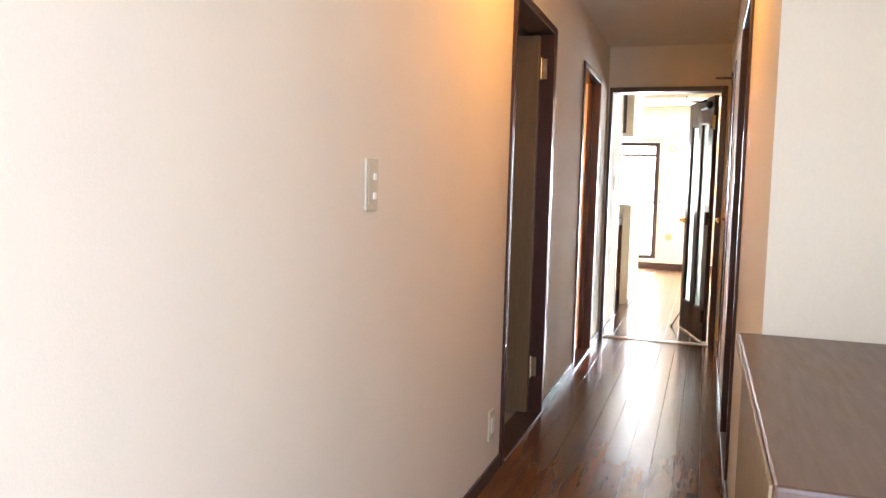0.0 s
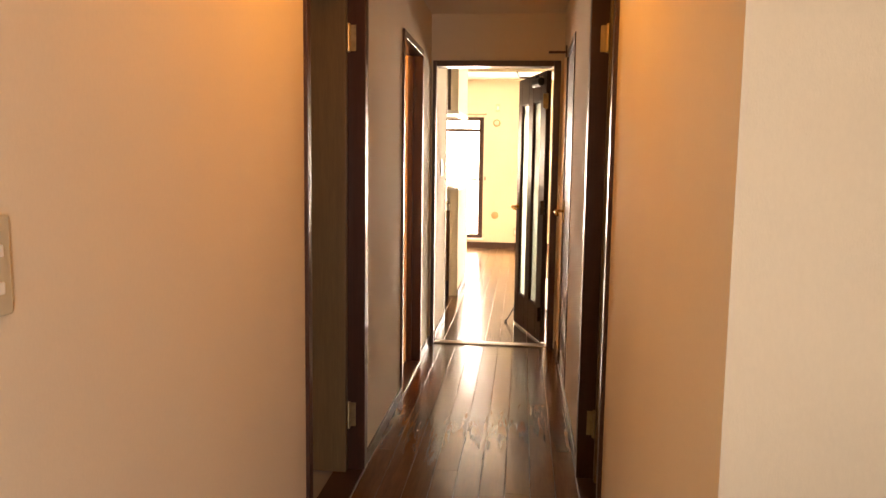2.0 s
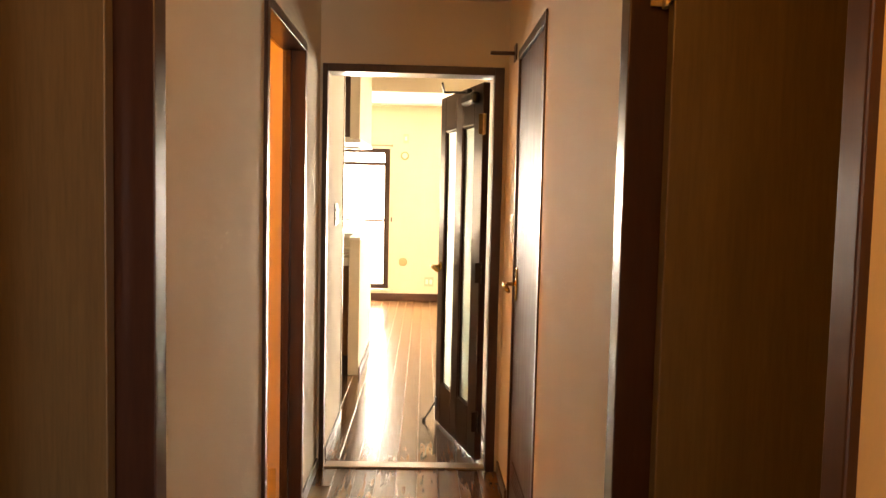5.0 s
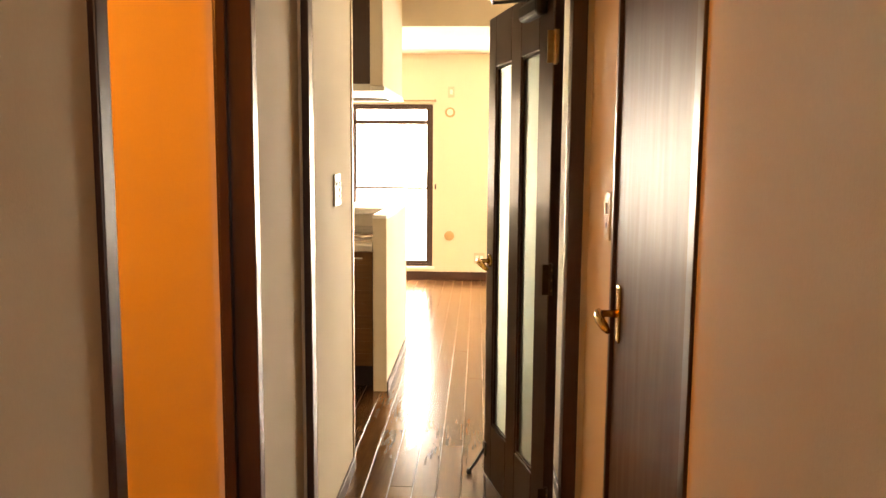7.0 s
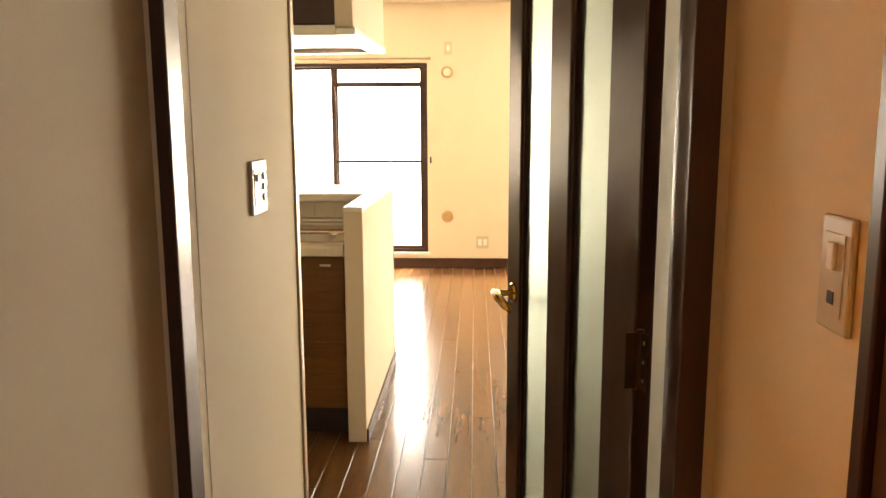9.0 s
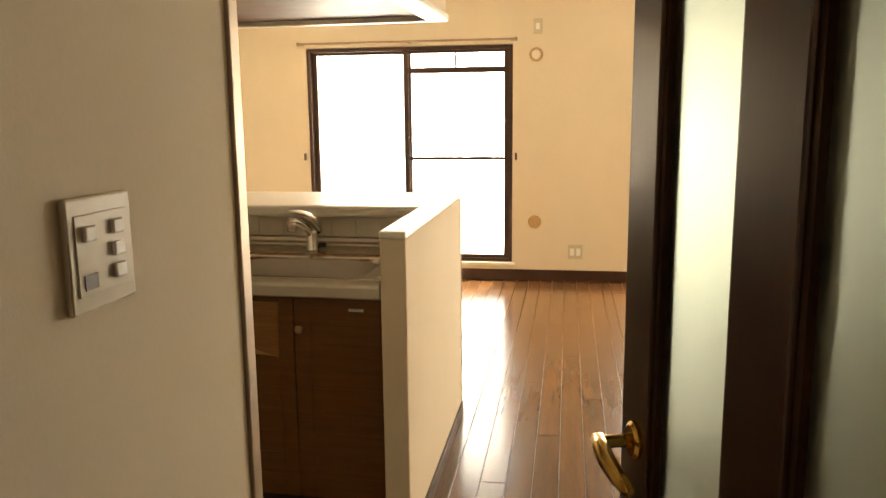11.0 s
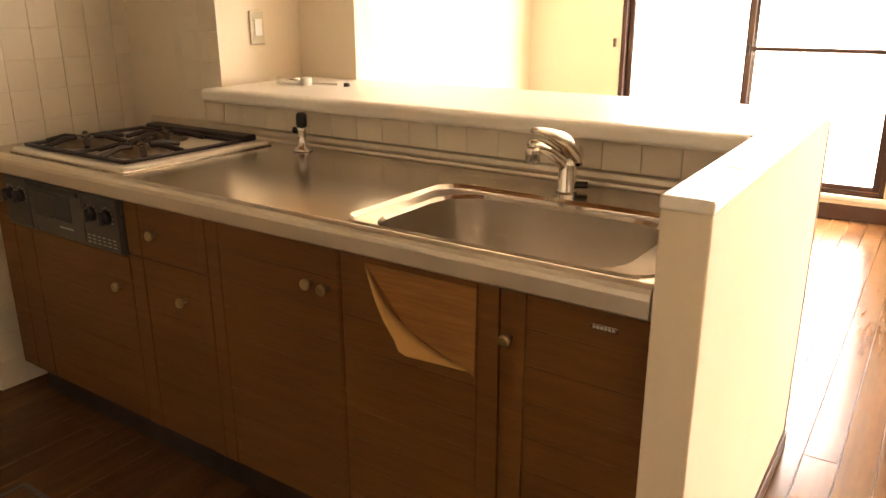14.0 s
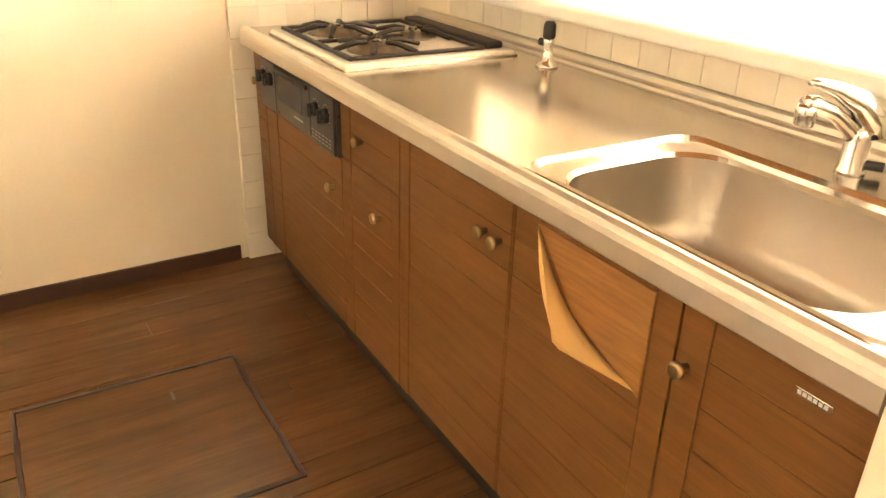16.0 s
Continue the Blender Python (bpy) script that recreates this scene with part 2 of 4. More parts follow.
# ---- plan numbers ----
XR = 0.90                 # corridor's right wall face
YL = 6.0                  # living room door wall
HC, HL = 2.29, 2.5       # ceilings
DH = 1.95                 # clear door height
D1 = (2.895, 3.71)        # bedroom doors, clear openings
D1R = (2.95, 3.74)
D2 = (4.735, 5.482)         # washroom opening
D3 = (4.845, 5.547)         # closed narrow door
KX0 = -2.40               # kitchen's end wall
TW, TB = 8.749, 9.20      # kitchen divider, front and back
YW, YW2 = 12.213, 12.53   # window walls
YA = 1.63                 # alcove wall

# ---- walls ----
structure("wall_corridor_left", boxes([
    (-0.1, 0, -1.5, D1[0], 0, HC), (-0.1, 0, D1[0], D1[1], DH, HC), (-0.1, 0, D1[1], D2[0], 0, HC),
    (-0.1, 0, D2[0], D2[1], DH, HC), (-0.1, 0, D2[1], YL, 0, HC)]), M["paper"], "cream fabric-textured wallpaper on the corridor wall", "wall")
structure("wall_corridor_right", boxes([
    (XR, XR + 0.1, YA, D1R[0], 0, HC), (XR, XR + 0.1, D1R[0], D1R[1], DH, HC), (XR, XR + 0.1, D1R[1], D3[0], 0, HC),
    (XR, XR + 0.1, D3[0], D3[1], DH, HC), (XR, XR + 0.1, D3[1], YL, 0, HC)]), M["paper"], "cream fabric-textured wallpaper on the corridor wall", "wall")
structure("wall_entrance_alcove", boxes([(XR + 0.1, 3.6, YA, YA + 0.1, 0, HC), (1.9, 2.0, -1.5, YA, 0, HC)]), M["paper"], "cream wallpapered wall behind the shoe cabinet", "wall")
structure("wall_entrance", boxes([(-0.1, 0.9, -1.6, -1.5, 0, HC), (1.8, 2.0, -1.6, -1.5, 0, HC), (0.9, 1.8, -1.6, -1.5, 2.05, HC)]), M["paper"], "cream wall round the open front door", "wall")
structure("wall_outer_left", box(-2.5, -2.4, 1.5, YL, 0, HC), M["paper"], "cream wallpapered bedroom wall", "wall")
structure("wall_outer_right", box(3.6, 3.7, YA, 12.7, 0, HL), M["paper"], "cream wallpapered outer wall", "wall")
structure("wall_bedroom", boxes([(-2.4, -0.1, 1.5, 1.6, 0, HC), (-2.4, -0.1, 4.25, 4.35, 0, HC), (1.0, 3.6, 4.25, 4.35, 0, HC)]), M["paper"], "cream wallpapered partition", "wall")
structure("wall_washroom", boxes([(-1.7, -1.6, 4.35, YL, 0, HC)]), M["paper"], "cream wallpapered washroom wall", "wall")
structure("wall_living_door", boxes([
    (-2.5, 0.021, YL, YL + 0.12, 0, HL), (0.86, 3.6, YL, YL + 0.12, 0, HL), (0.021, 0.86, YL, YL + 0.12, DH, HL)]), M["paper"], "cream wallpapered wall round the living room door", "wall")
structure("wall_kitchen_stub", box(-0.08, 0.022, YL + 0.12, 6.868, 0, HL), M["paper"], "short cream wall with a switch beside the kitchen", "wall")
structure("wall_kitchen_end", box(KX0 - 0.1, KX0, YL + 0.12, 12.7, 0, HL), M["paper"], "cream wallpapered end wall", "wall")
structure("wall_kitchen_divider", boxes([
    (KX0, -1.897, TW, TB, 0, HL), (KX0, -1.616, TB, TB + 0.1, 0, HL), (-1.897, -0.045, TW, TB - 0.02, 0, 1.0)]), M["paper"], "cream wall between kitchen and living room", "wall")
structure("wall_window_left", boxes([
    (KX0, -1.70, YW, YW + 0.2, 0, HL), (0.055, 1.066, YW, YW2 + 0.15, 0, HL), (-1.70, 0.055, YW, YW + 0.2, 0, 0.15), (-1.70, 0.055, YW, YW + 0.2, 1.96, HL)]), M["paper"], "cream wallpapered window wall", "wall")
structure("wall_window_right", boxes([
    (3.0, 3.6, YW2, YW2 + 0.15, 0, HL), (1.066, 3.0, YW2, YW2 + 0.15, 0, 0.13), (1.066, 3.0, YW2, YW2 + 0.15, 1.975, HL)]), M["paper"], "cream wall round the second balcony window", "wall")
structure("wall_tatami_room", boxes([(0.90, 1.0, YL + 0.12, 7.3, 0, HL)]), M["paper"], "short cream wall behind the open door", "wall")
structure("ceiling_corridor", box(-2.5, 3.7, -1.6, YL, HC, HC + 0.12), M["ceil"], "plain cream papered ceiling", "ceiling")
structure("ceiling_living_room", boxes([(-2.5, 3.7, YL, 12.7, HL, HL + 0.12)]), M["ceil"], "plain cream papered ceiling", "ceiling")
structure("beam", box(-1.616, 3.6, TW, TB, 2.22, HL), M["paper"], "cream papered ceiling beam", "beam")

# ---- door frames ----


def casing(name, x, side, y0, y1, label, far=0.05, deep=0.112, p=0.012):
    """Dark wood frame of an opening in a corridor side wall; side is -1 when the wall lies towards -x."""
    f = thing(name, label, "door frame", kind="structure")
    xa, xb = sorted((x - side * p, x + side * deep))
    part("jamb", box(xa, xb, y0 - 0.028, y0 + 0.012, 0, DH + 0.03, 0.003), M["wood"], f)
    part("jamb", box(xa, xb, y1 - 0.012, y1 + far, 0, DH + 0.03, 0.003), M["wood"], f)
    part("head", box(xa, xb, y0 + 0.012, y1 - 0.012, DH - 0.01, DH + 0.03, 0.003), M["wood"], f)
    sa, sb = sorted((x + side * (deep - 0.037), x + side * (deep - 0.012)))
    part("stop", box(sa, sb, y1 - 0.030, y1 - 0.012, 0, DH - 0.01, 0.002), M["wood"], f)
    part("stop", box(sa, sb, y0 + 0.012, y0 + 0.026, 0, DH - 0.01, 0.002), M["wood"], f)
    part("sill", box(xa, xb, y0 + 0.012, y1 - 0.012, 0.0, 0.012, 0.002), M["wood"], f)
    return f


casing("door_frame_1", 0, -1, *D1, "dark brown wooden frame of the open bedroom door")
casing("door_frame_2", XR, 1, *D1R, "dark brown wooden frame of an open bedroom door")
casing("door_frame_3", 0, -1, *D2, "dark brown wooden frame of the washroom doorway", 0.03, 0.083)
casing("door_frame_4", XR, 1, *D3, "dark brown wooden frame of the closed narrow door", 0.014, 0.112, 0.006)


def hinge(parent, m, h=0.10, metal="hinge"):
    bm = box(-0.0015, 0.0015, -0.028, 0.0, -h / 2, h / 2)
    box(-0.028, 0.0, -0.0015, 0.0015, -h / 2, h / 2, 0, bm)
    hg = part("hinge", bm, M[metal], parent, "brass butt hinge" if metal == "hinge" else "dark bronze butt hinge")
    hg.matrix_basis = m
    pin = part("pin", lathe([(0.006, -h / 2 - 0.004), (0.007, -h / 2), (0.007, h / 2), (0.006, h / 2 + 0.004)], 12), M[metal], hg)
    sc = bmesh.new()
    for z in (-0.033, 0.0, 0.033):
        lathe([(0.004, 0), (0.003, 0.0015)], 8, pose(-0.0015, -0.016, z, 0, -90, 0), sc)
    part("screw", sc, M["antique"], hg)
    return hg


def lever(parent, m, flip=1, plate=0.14):
    """A lever handle on its plate; local z points out of the door, local x along the lever."""
    h = part("handle", box(-0.021, 0.021, -plate / 2, plate / 2, 0, 0.008, 0.006) if plate > 0.06 else lathe([(0.026, 0), (0.026, 0.005), (0.021, 0.009)], 24), M["brass"], parent, "brass lever handle", smooth=False)
    h.matrix_basis = m
    part("neck", lathe([(0.011, 0.006), (0.009, 0.02), (0.009, 0.05), (0.011, 0.055)], 16), M["brass"], h, smooth=True)
    part("lever", tube([(-0.008 * flip, 0, 0.05), (0.02 * flip, 0, 0.054), (0.05 * flip, -0.004, 0.056), (0.085 * flip, -0.012, 0.052), (0.108 * flip, -0.020, 0.046)], [0.011, 0.012, 0.012, 0.011, 0.007], 14), M["brass"], h, smooth=True)
    if plate > 0.06:
        part("keyhole", lathe([(0.006, 0.007), (0.006, 0.010)], 12, pose(0, plate * 0.32, 0)), M["antique"], h)
    return h


for name, side, x, far in (("bedroom_door", -1, -0.055, D1[1]), ("bedroom_door", 1, XR + 0.055, D1R[1])):
    d = thing(name, "flat brown veneered bedroom door standing open into its room", "door", "bedroom doors")
    d.matrix_world = pose(x, far - 0.032, 0)
    part("leaf", box(min(0, side * 0.74), max(0, side * 0.74), -0.036, 0, 0.015, DH - 0.02, 0.003), M["leaf"], d)
    for z in (1.77, 0.25):
        hinge(d, pose(-side * 0.004, 0.006, z, 0, 0, 0 if side > 0 else 180))
        hinge(d, pose(-side * 0.006, -0.012, z, 0, 0, 90 if side > 0 else -90))
    lever(d, pose(side * 0.68, -0.036, 0.95, 90, 0, 0), -side)

d = thing("narrow_door", "closed dark brown satin wooden door with a brass lever", "door")
d.matrix_world = pose(XR + 0.003, D3[0] + 0.014, 0)
LW = D3[1] - D3[0] - 0.03
part("leaf", box(0, 0.036, 0, LW, 0.02, DH - 0.014, 0.003), M["leaf_dark"], d)
lever(d, pose(0, LW - 0.075, 1.0, 90, 0, -90), 1)
for z in (1.74, 0.24):
    hinge(d, pose(-0.003, 0.0, z, 0, 0, 90))
part("vent_grille", boxes([(-0.006, 0, 0.1, LW - 0.1, 0.16 + 0.02 * k, 0.17 + 0.02 * k) for k in range(5)]), M["leaf_dark"], d)

# living room door, standing open
f = thing("door_frame_5", "dark brown wooden frame of the living room door", "door frame", kind="structure")
part("jamb", box(0.012, 0.036, YL - 0.012, YL + 0.05, 0, DH + 0.03, 0.003), M["wood"], f)
part("jamb", box(0.835, 0.88, YL - 0.012, YL + 0.085, 0, DH + 0.03, 0.003), M["wood"], f)
part("head", box(0.036, 0.835, YL - 0.012, YL + 0.13, DH - 0.008, DH + 0.03, 0.003), M["wood"], f)
part("threshold", box(0.036, 0.835, YL + 0.02, YL + 0.10, 0.0, 0.008, 0.002), M["trim"], f, "pale metal threshold strip")
d = thing("glazed_door", "open dark brown wooden door with two tall frosted glass panes", "door",
          place=pose(0.812, YL + 0.108, 0, 0, 0, 105.2))
W, T2 = 0.755, 0.018
ST = [(0.016, 0.15), (0.340, 0.456), (W - 0.10, W)]
for a, b in ST:
    part("stile", box(a, b, -T2, T2, 0.015, DH - 0.02, 0.004), M["wood"], d)
for a, b in ((0.15, 0.340), (0.456, W - 0.10)):
    part("rail", box(a, b, -T2, T2, 0.015, 0.26, 0.003), M["wood"], d)
    part("rail", box(a, b, -T2, T2, 1.73, DH - 0.02, 0.003), M["wood"], d)
    part("pane", box(a - 0.005, b + 0.005, -0.003, 0.003, 0.255, 1.735), M["frost"], d, "frosted glass pane")
    part("bead", boxes([(a, a + 0.010, -0.012, 0.012, 0.26, 1.73), (b - 0.010, b, -0.012, 0.012, 0.26, 1.73),
                        (a + 0.01, b - 0.01, -0.012, 0.012, 0.26, 0.27), (a + 0.01, b - 0.01, -0.012, 0.012, 1.72, 1.73)]), M["wood"], d)
for z in (1.72, 0.98, 0.22):
    hinge(d, pose(-0.005, T2, z, 0, 0, -90), 0.10, "hinge" if z > 1.5 else "bronze")
lever(d, pose(W - 0.06, T2, 0.95, -90, 0, 0) @ pose(0, 0, 0, 0, 0, 180), 1, 0.05)
lever(d, pose(W - 0.06, -T2, 0.95, 90, 0, 0), -1, 0.05)
cl = part("door_closer", box(0.06, 0.25, T2, T2 + 0.045, 1.83, 1.89, 0.015), M["black"], d, "dark door closer with folding arm")
part("arm", tube([(0.17, T2 + 0.03, 1.895), (0.30, T2 + 0.12, 1.905), (0.06, T2 + 0.20, 1.915)], 0.006, 8), M["black"], cl)
part("spindle", lathe([(0.016, 1.885), (0.016, 1.91)], 14, Matrix.Translation((0.17, T2 + 0.025, 0))), M["black"], cl)
ds = part("door_stop", tube([(W - 0.02, T2 + 0.004, 0.13), (W - 0.0, T2 + 0.03, 0.07), (W + 0.03, T2 + 0.055, 0.012)], 0.006, 8), M["black"], d, "black kick-down door stop")
part("foot", lathe([(0.011, 0.0), (0.012, 0.012), (0.008, 0.022)], 12, Matrix.Translation((W + 0.032, T2 + 0.057, 0))), M["rubber"], ds)
part("bracket", box(W - 0.04, W - 0.005, T2, T2 + 0.006, 0.10, 0.16, 0.002), M["black"], ds)

hk = thing("coat_rail", "short dark wooden rail above the narrow door", "rail")
part("rail", box(0.785, XR - 0.0, 5.68, 5.70, 1.985, 2.0, 0.003), M["wood"], hk)
part("plate", box(XR - 0.008, XR, 5.65, 5.73, 1.96, 2.03, 0.002), M["wood"], hk)

# ---- baseboards and corner trims ----
bb = bmesh.new()
for r in [(0, 0.01, -1.5, D1[0] - 0.028), (0, 0.01, D1[1] + 0.05, D2[0] - 0.028), (0, 0.01, D2[1] + 0.05, YL - 0.012),
          (XR - 0.01, XR, YA, D1R[0] - 0.028), (XR - 0.01, XR, D1R[1] + 0.05, D3[0] - 0.028), (XR - 0.01, XR, D3[1] + 0.05, YL - 0.012),
          (0.022, 0.032, YL + 0.13, 6.868), (0.036, 0.046, 8.0, TB), (KX0, KX0 + 0.012, YL + 0.12, 8.045), (KX0, KX0 + 0.012, TB + 0.1, YW),
          (0.89, 0.90, YL + 0.13, 7.3), (1.066, 1.076, YW, YW2)]:
    box(*r, 0, 0.06, 0.002, bb)
for r in [(KX0 + 0.012, 1.066, YW - 0.012, YW), (KX0 + 0.012, -0.08, YL + 0.12, YL + 0.132), (-1.616, -0.045, TB, TB + 0.01)]:
    box(*r, 0, 0.095, 0.002, bb)
box(1.076, 3.6, YW2 - 0.012, YW2, 0, 0.045, 0.002, bb)
structure("baseboard", bb, M["base"], "dark brown wooden baseboard", "baseboard")
structure("trim_kitchen_stub", box(-0.083, 0.028, 6.848, 6.884, 0, HL, 0.004), M["trim"], "bronze edge trim on the wall end", "trim")

# ---- half wall and ledge ----
hw = thing("wall_half", "white half wall beside the sink with a laminate top", "half wall", kind="structure")
part("body", box(-0.045, 0.036, 8.0, TB, 0, 1.022, 0.004), M["paper"], hw)
part("cap", box(-0.047, 0.038, 7.997, TB + 0.003, 1.022, 1.044, 0.005), M["paper_cap"], hw, "white laminate top")
for sx, sy, sw in ((0.0, 8.28, 0.012), (0.006, 8.33, 0.018), (-0.004, 8.37, 0.010)):
    part("scuff", box(sx - sw, sx + sw, sy - 0.016, sy + 0.016, 1.044, 1.0447, 0.0003), M["steel"], hw, "silvery scuff on the top")
part("edge_strip", box(0.029, 0.039, TB, TB + 0.006, 0.0, 1.015, 0.001), M["trim"], hw)
lg = thing("ledge", "white laminate serving ledge above the sink", "ledge", place=pose(-0.05, 8.64, 0, 0, 0, -1.2) @ pose(0.05, -8.64, 0))
part("top", box(-1.87, -0.049, 8.655, TB, 1.002, 1.043, 0.004), M["paper_cap"], lg)
part("nosing", box(-1.875, -0.049, 8.625, 8.656, 1.0, 1.0435, 0.014, seg=4), M["paper_cap"], lg, "rounded front edge")

# ---- windows ----


def window(name, x0, x1, y, z0, z1, mull, label, transom=True):
    w = thing(name, label, "window", kind="structure")
    b, st = 0.030, 0.042
    part("frame", boxes([(x0, x0 + b, y, y + 0.09, z0, z1), (x1 - b, x1, y, y + 0.09, z0, z1), (x0 + b, x1 - b, y, y + 0.09, z1 - b, z1), (x0 + b, x1 - b, y, y + 0.09, z0, z0 + 0.03)], 0.003), M["alu"], w)
    part("sill", box(x0 - 0.02, x1 + 0.02, y - 0.03, y - 0.001, z0 - 0.03, z0 - 0.002, 0.003), M["paper_cap"], w)
    for k, (a, c, dy) in enumerate(((x0 + b, mull + 0.03, 0.05), (mull - 0.03, x1 - b, 0.012))):
        s = part("sash", boxes([(a, a + st, y + dy, y + dy + 0.03, z0 + 0.03, z1 - b), (c - st, c, y + dy, y + dy + 0.03, z0 + 0.03, z1 - b),
                                (a + st, c - st, y + dy, y + dy + 0.03, z0 + 0.03, z0 + 0.06), (a + st, c - st, y + dy, y + dy + 0.03, z1 - b - 0.025, z1 - b)], 0.002), M["alu"], w)
        if k:
            part("rail", box(a + st, c - st, y + dy + 0.002, y + dy + 0.028, 1.018, 1.046, 0.002), M["alu"], s)
            if transom:
                part("transom", box(a + st, c - st, y + dy + 0.001, y + dy + 0.029, 1.738, 1.785, 0.002), M["alu"], s)
                part("mullion", box((a + c) / 2 - 0.008, (a + c) / 2 + 0.008, y + dy + 0.002, y + dy + 0.028, 1.785, z1 - b - 0.025), M["alu"], s)
        part("latch", box(c - 0.035 if k == 0 else a + 0.012, c - 0.015 if k == 0 else a + 0.032, y + dy - 0.02, y + dy, 0.99, 1.06, 0.003), M["black"], s)
        g = part("pane", box(a + st, c - st, y + dy + 0.013, y + dy + 0.017, z0 + 0.06, z1 - b - 0.025), M["glass"], s, "clear glass pane")
        g.visible_shadow = False
    return w


window("window_1", -1.70, 0.055, YW + 0.01, 0.155, 1.955, -0.835, "dark bronze aluminium sliding balcony window")
window("window_2", 1.068, 3.0, YW2 + 0.01, 0.135, 1.97, 1.49, "dark bronze aluminium sliding balcony window", transom=False)
cr = thing("curtain_rail", "thin bronze curtain rail above the balcony window", "curtain rail")
part("rail", box(-1.75, 0.08, YW - 0.05, YW - 0.03, 1.985, 2.002, 0.003), M["trim"], cr)
for x in (-1.72, -0.80, 0.05):
    part("bracket", box(x - 0.01, x + 0.01, YW - 0.03, YW, 1.98, 2.005), M["trim"], cr)
for x in (-1.75, 0.08):
    part("finial", box(x - 0.012, x + 0.012, YW - 0.056, YW - 0.024, 1.979, 2.008, 0.004), M["trim"], cr)
for x in (-1.735, 0.085):
    hk2 = thing("tieback_hook", "small dark curtain tieback hook on the wall", "hook", "tieback hooks", place=pose(x, YW, 1.05))
    part("hook", box(-0.008, 0.008, -0.03, 0, -0.03, 0.03, 0.004), M["alu"], hk2)

# ---- switches, outlets and vents ----


def wall_plate(name, m, w, h, rockers, label, category="switch", holes=()):
    """A plate on a wall; local x right, local y up, local z out of the wall."""
    s = thing(name, label, category, place=m)
    part("plate", box(-w / 2, w / 2, -h / 2, h / 2, 0, 0.008, 0.003), M["plate"], s)
    part("inset", box(-w / 2 + 0.012, w / 2 - 0.012, -h / 2 + 0.018, h / 2 - 0.018, 0.008, 0.0095, 0.0005), M["plate"], s)
    for x, y, rw, rh in rockers:
        part("rocker", box(x - rw / 2, x + rw / 2, y - rh / 2, y + rh / 2, 0.0095, 0.014, 0.002), M["switch"], s)
    for x, y, rw, rh in holes:
        part("socket", box(x - rw / 2, x + rw / 2, y - rh / 2, y + rh / 2, 0.0095, 0.0105), M["black"], s)
    return s


LEFT_WALL = lambda x, y, z: Matrix.Translation((x, y, z)) @ Matrix(((0, 0, 1, 0), (1, 0, 0, 0), (0, 1, 0, 0), (0, 0, 0, 1)))
RIGHT_WALL = lambda x, y, z: Matrix.Translation((x, y, z)) @ Matrix(((0, 0, -1, 0), (-1, 0, 0, 0), (0, 1, 0, 0), (0, 0, 0, 1)))
FAR_WALL = lambda x, y, z: Matrix.Translation((x, y, z)) @ Matrix(((1, 0, 0, 0), (0, 0, -1, 0), (0, 1, 0, 0), (0, 0, 0, 1)))
wall_plate("light_switch", LEFT_WALL(0, 1.503, 1.16), 0.07, 0.125, [(0.006, 0.02, 0.016, 0.016), (0.006, -0.026, 0.016, 0.016)], "ivory two-rocker light switch plate on the corridor wall")
wall_plate("wall_outlet", LEFT_WALL(0, 2.71, 0.225), 0.07, 0.12, [(0, 0, 0.036, 0.06)], "ivory wall outlet low on the corridor wall", "outlet", [(0, 0.02, 0.012, 0.006), (0, -0.02, 0.012, 0.006)])
wall_plate("light_switch", LEFT_WALL(0.022, 6.498, 1.248), 0.115, 0.12, [(-0.026, 0.022, 0.02, 0.016), (0.024, 0.024, 0.02, 0.016), (0.024, 0.0, 0.02, 0.016), (0.024, -0.024, 0.02, 0.016)], "ivory multi-rocker switch plate beside the kitchen", holes=[(-0.026, -0.028, 0.022, 0.016)])
wall_plate("light_switch", RIGHT_WALL(XR, 5.62, 1.225), 0.07, 0.125, [(0, 0.02, 0.016, 0.03)], "ivory switch plate beside the narrow door", holes=[(0, -0.025, 0.014, 0.014)])
wall_plate("wall_outlet", FAR_WALL(0.584, YW, 0.253), 0.12, 0.12, [(-0.026, 0, 0.034, 0.06), (0.026, 0, 0.034, 0.06)], "beige double wall outlet under the vents", "outlet", [(-0.026, 0.01, 0.012, 0.006), (0.026, 0.01, 0.012, 0.006)])
wall_plate("wall_outlet", FAR_WALL(0.255, YW, 2.09), 0.07, 0.12, [(0, 0, 0.03, 0.05)], "beige air conditioner outlet high on the wall", "outlet", [(0, 0.0, 0.012, 0.02)])
wall_plate("wall_outlet", LEFT_WALL(-1.897, 8.97, 1.237), 0.07, 0.12, [(0, 0, 0.036, 0.06)], "beige wall outlet above the ledge", "outlet", [(0, 0.012, 0.006, 0.012), (0, -0.016, 0.006, 0.012)])
for z, k in ((1.87, "enamel"), (0.503, "vent")):
    v = thing("wall_vent", "round tan plastic pipe cover on the window wall", "vent cover", "vent covers", place=FAR_WALL(0.243, YW, z))
    part("cover", lathe([(0.055, 0), (0.055, 0.006), (0.050, 0.014), (0.040, 0.016)], 28), M["vent"], v)
    part("cap", lathe([(0.036, 0.016), (0.033, 0.020)], 24), M[k], v)

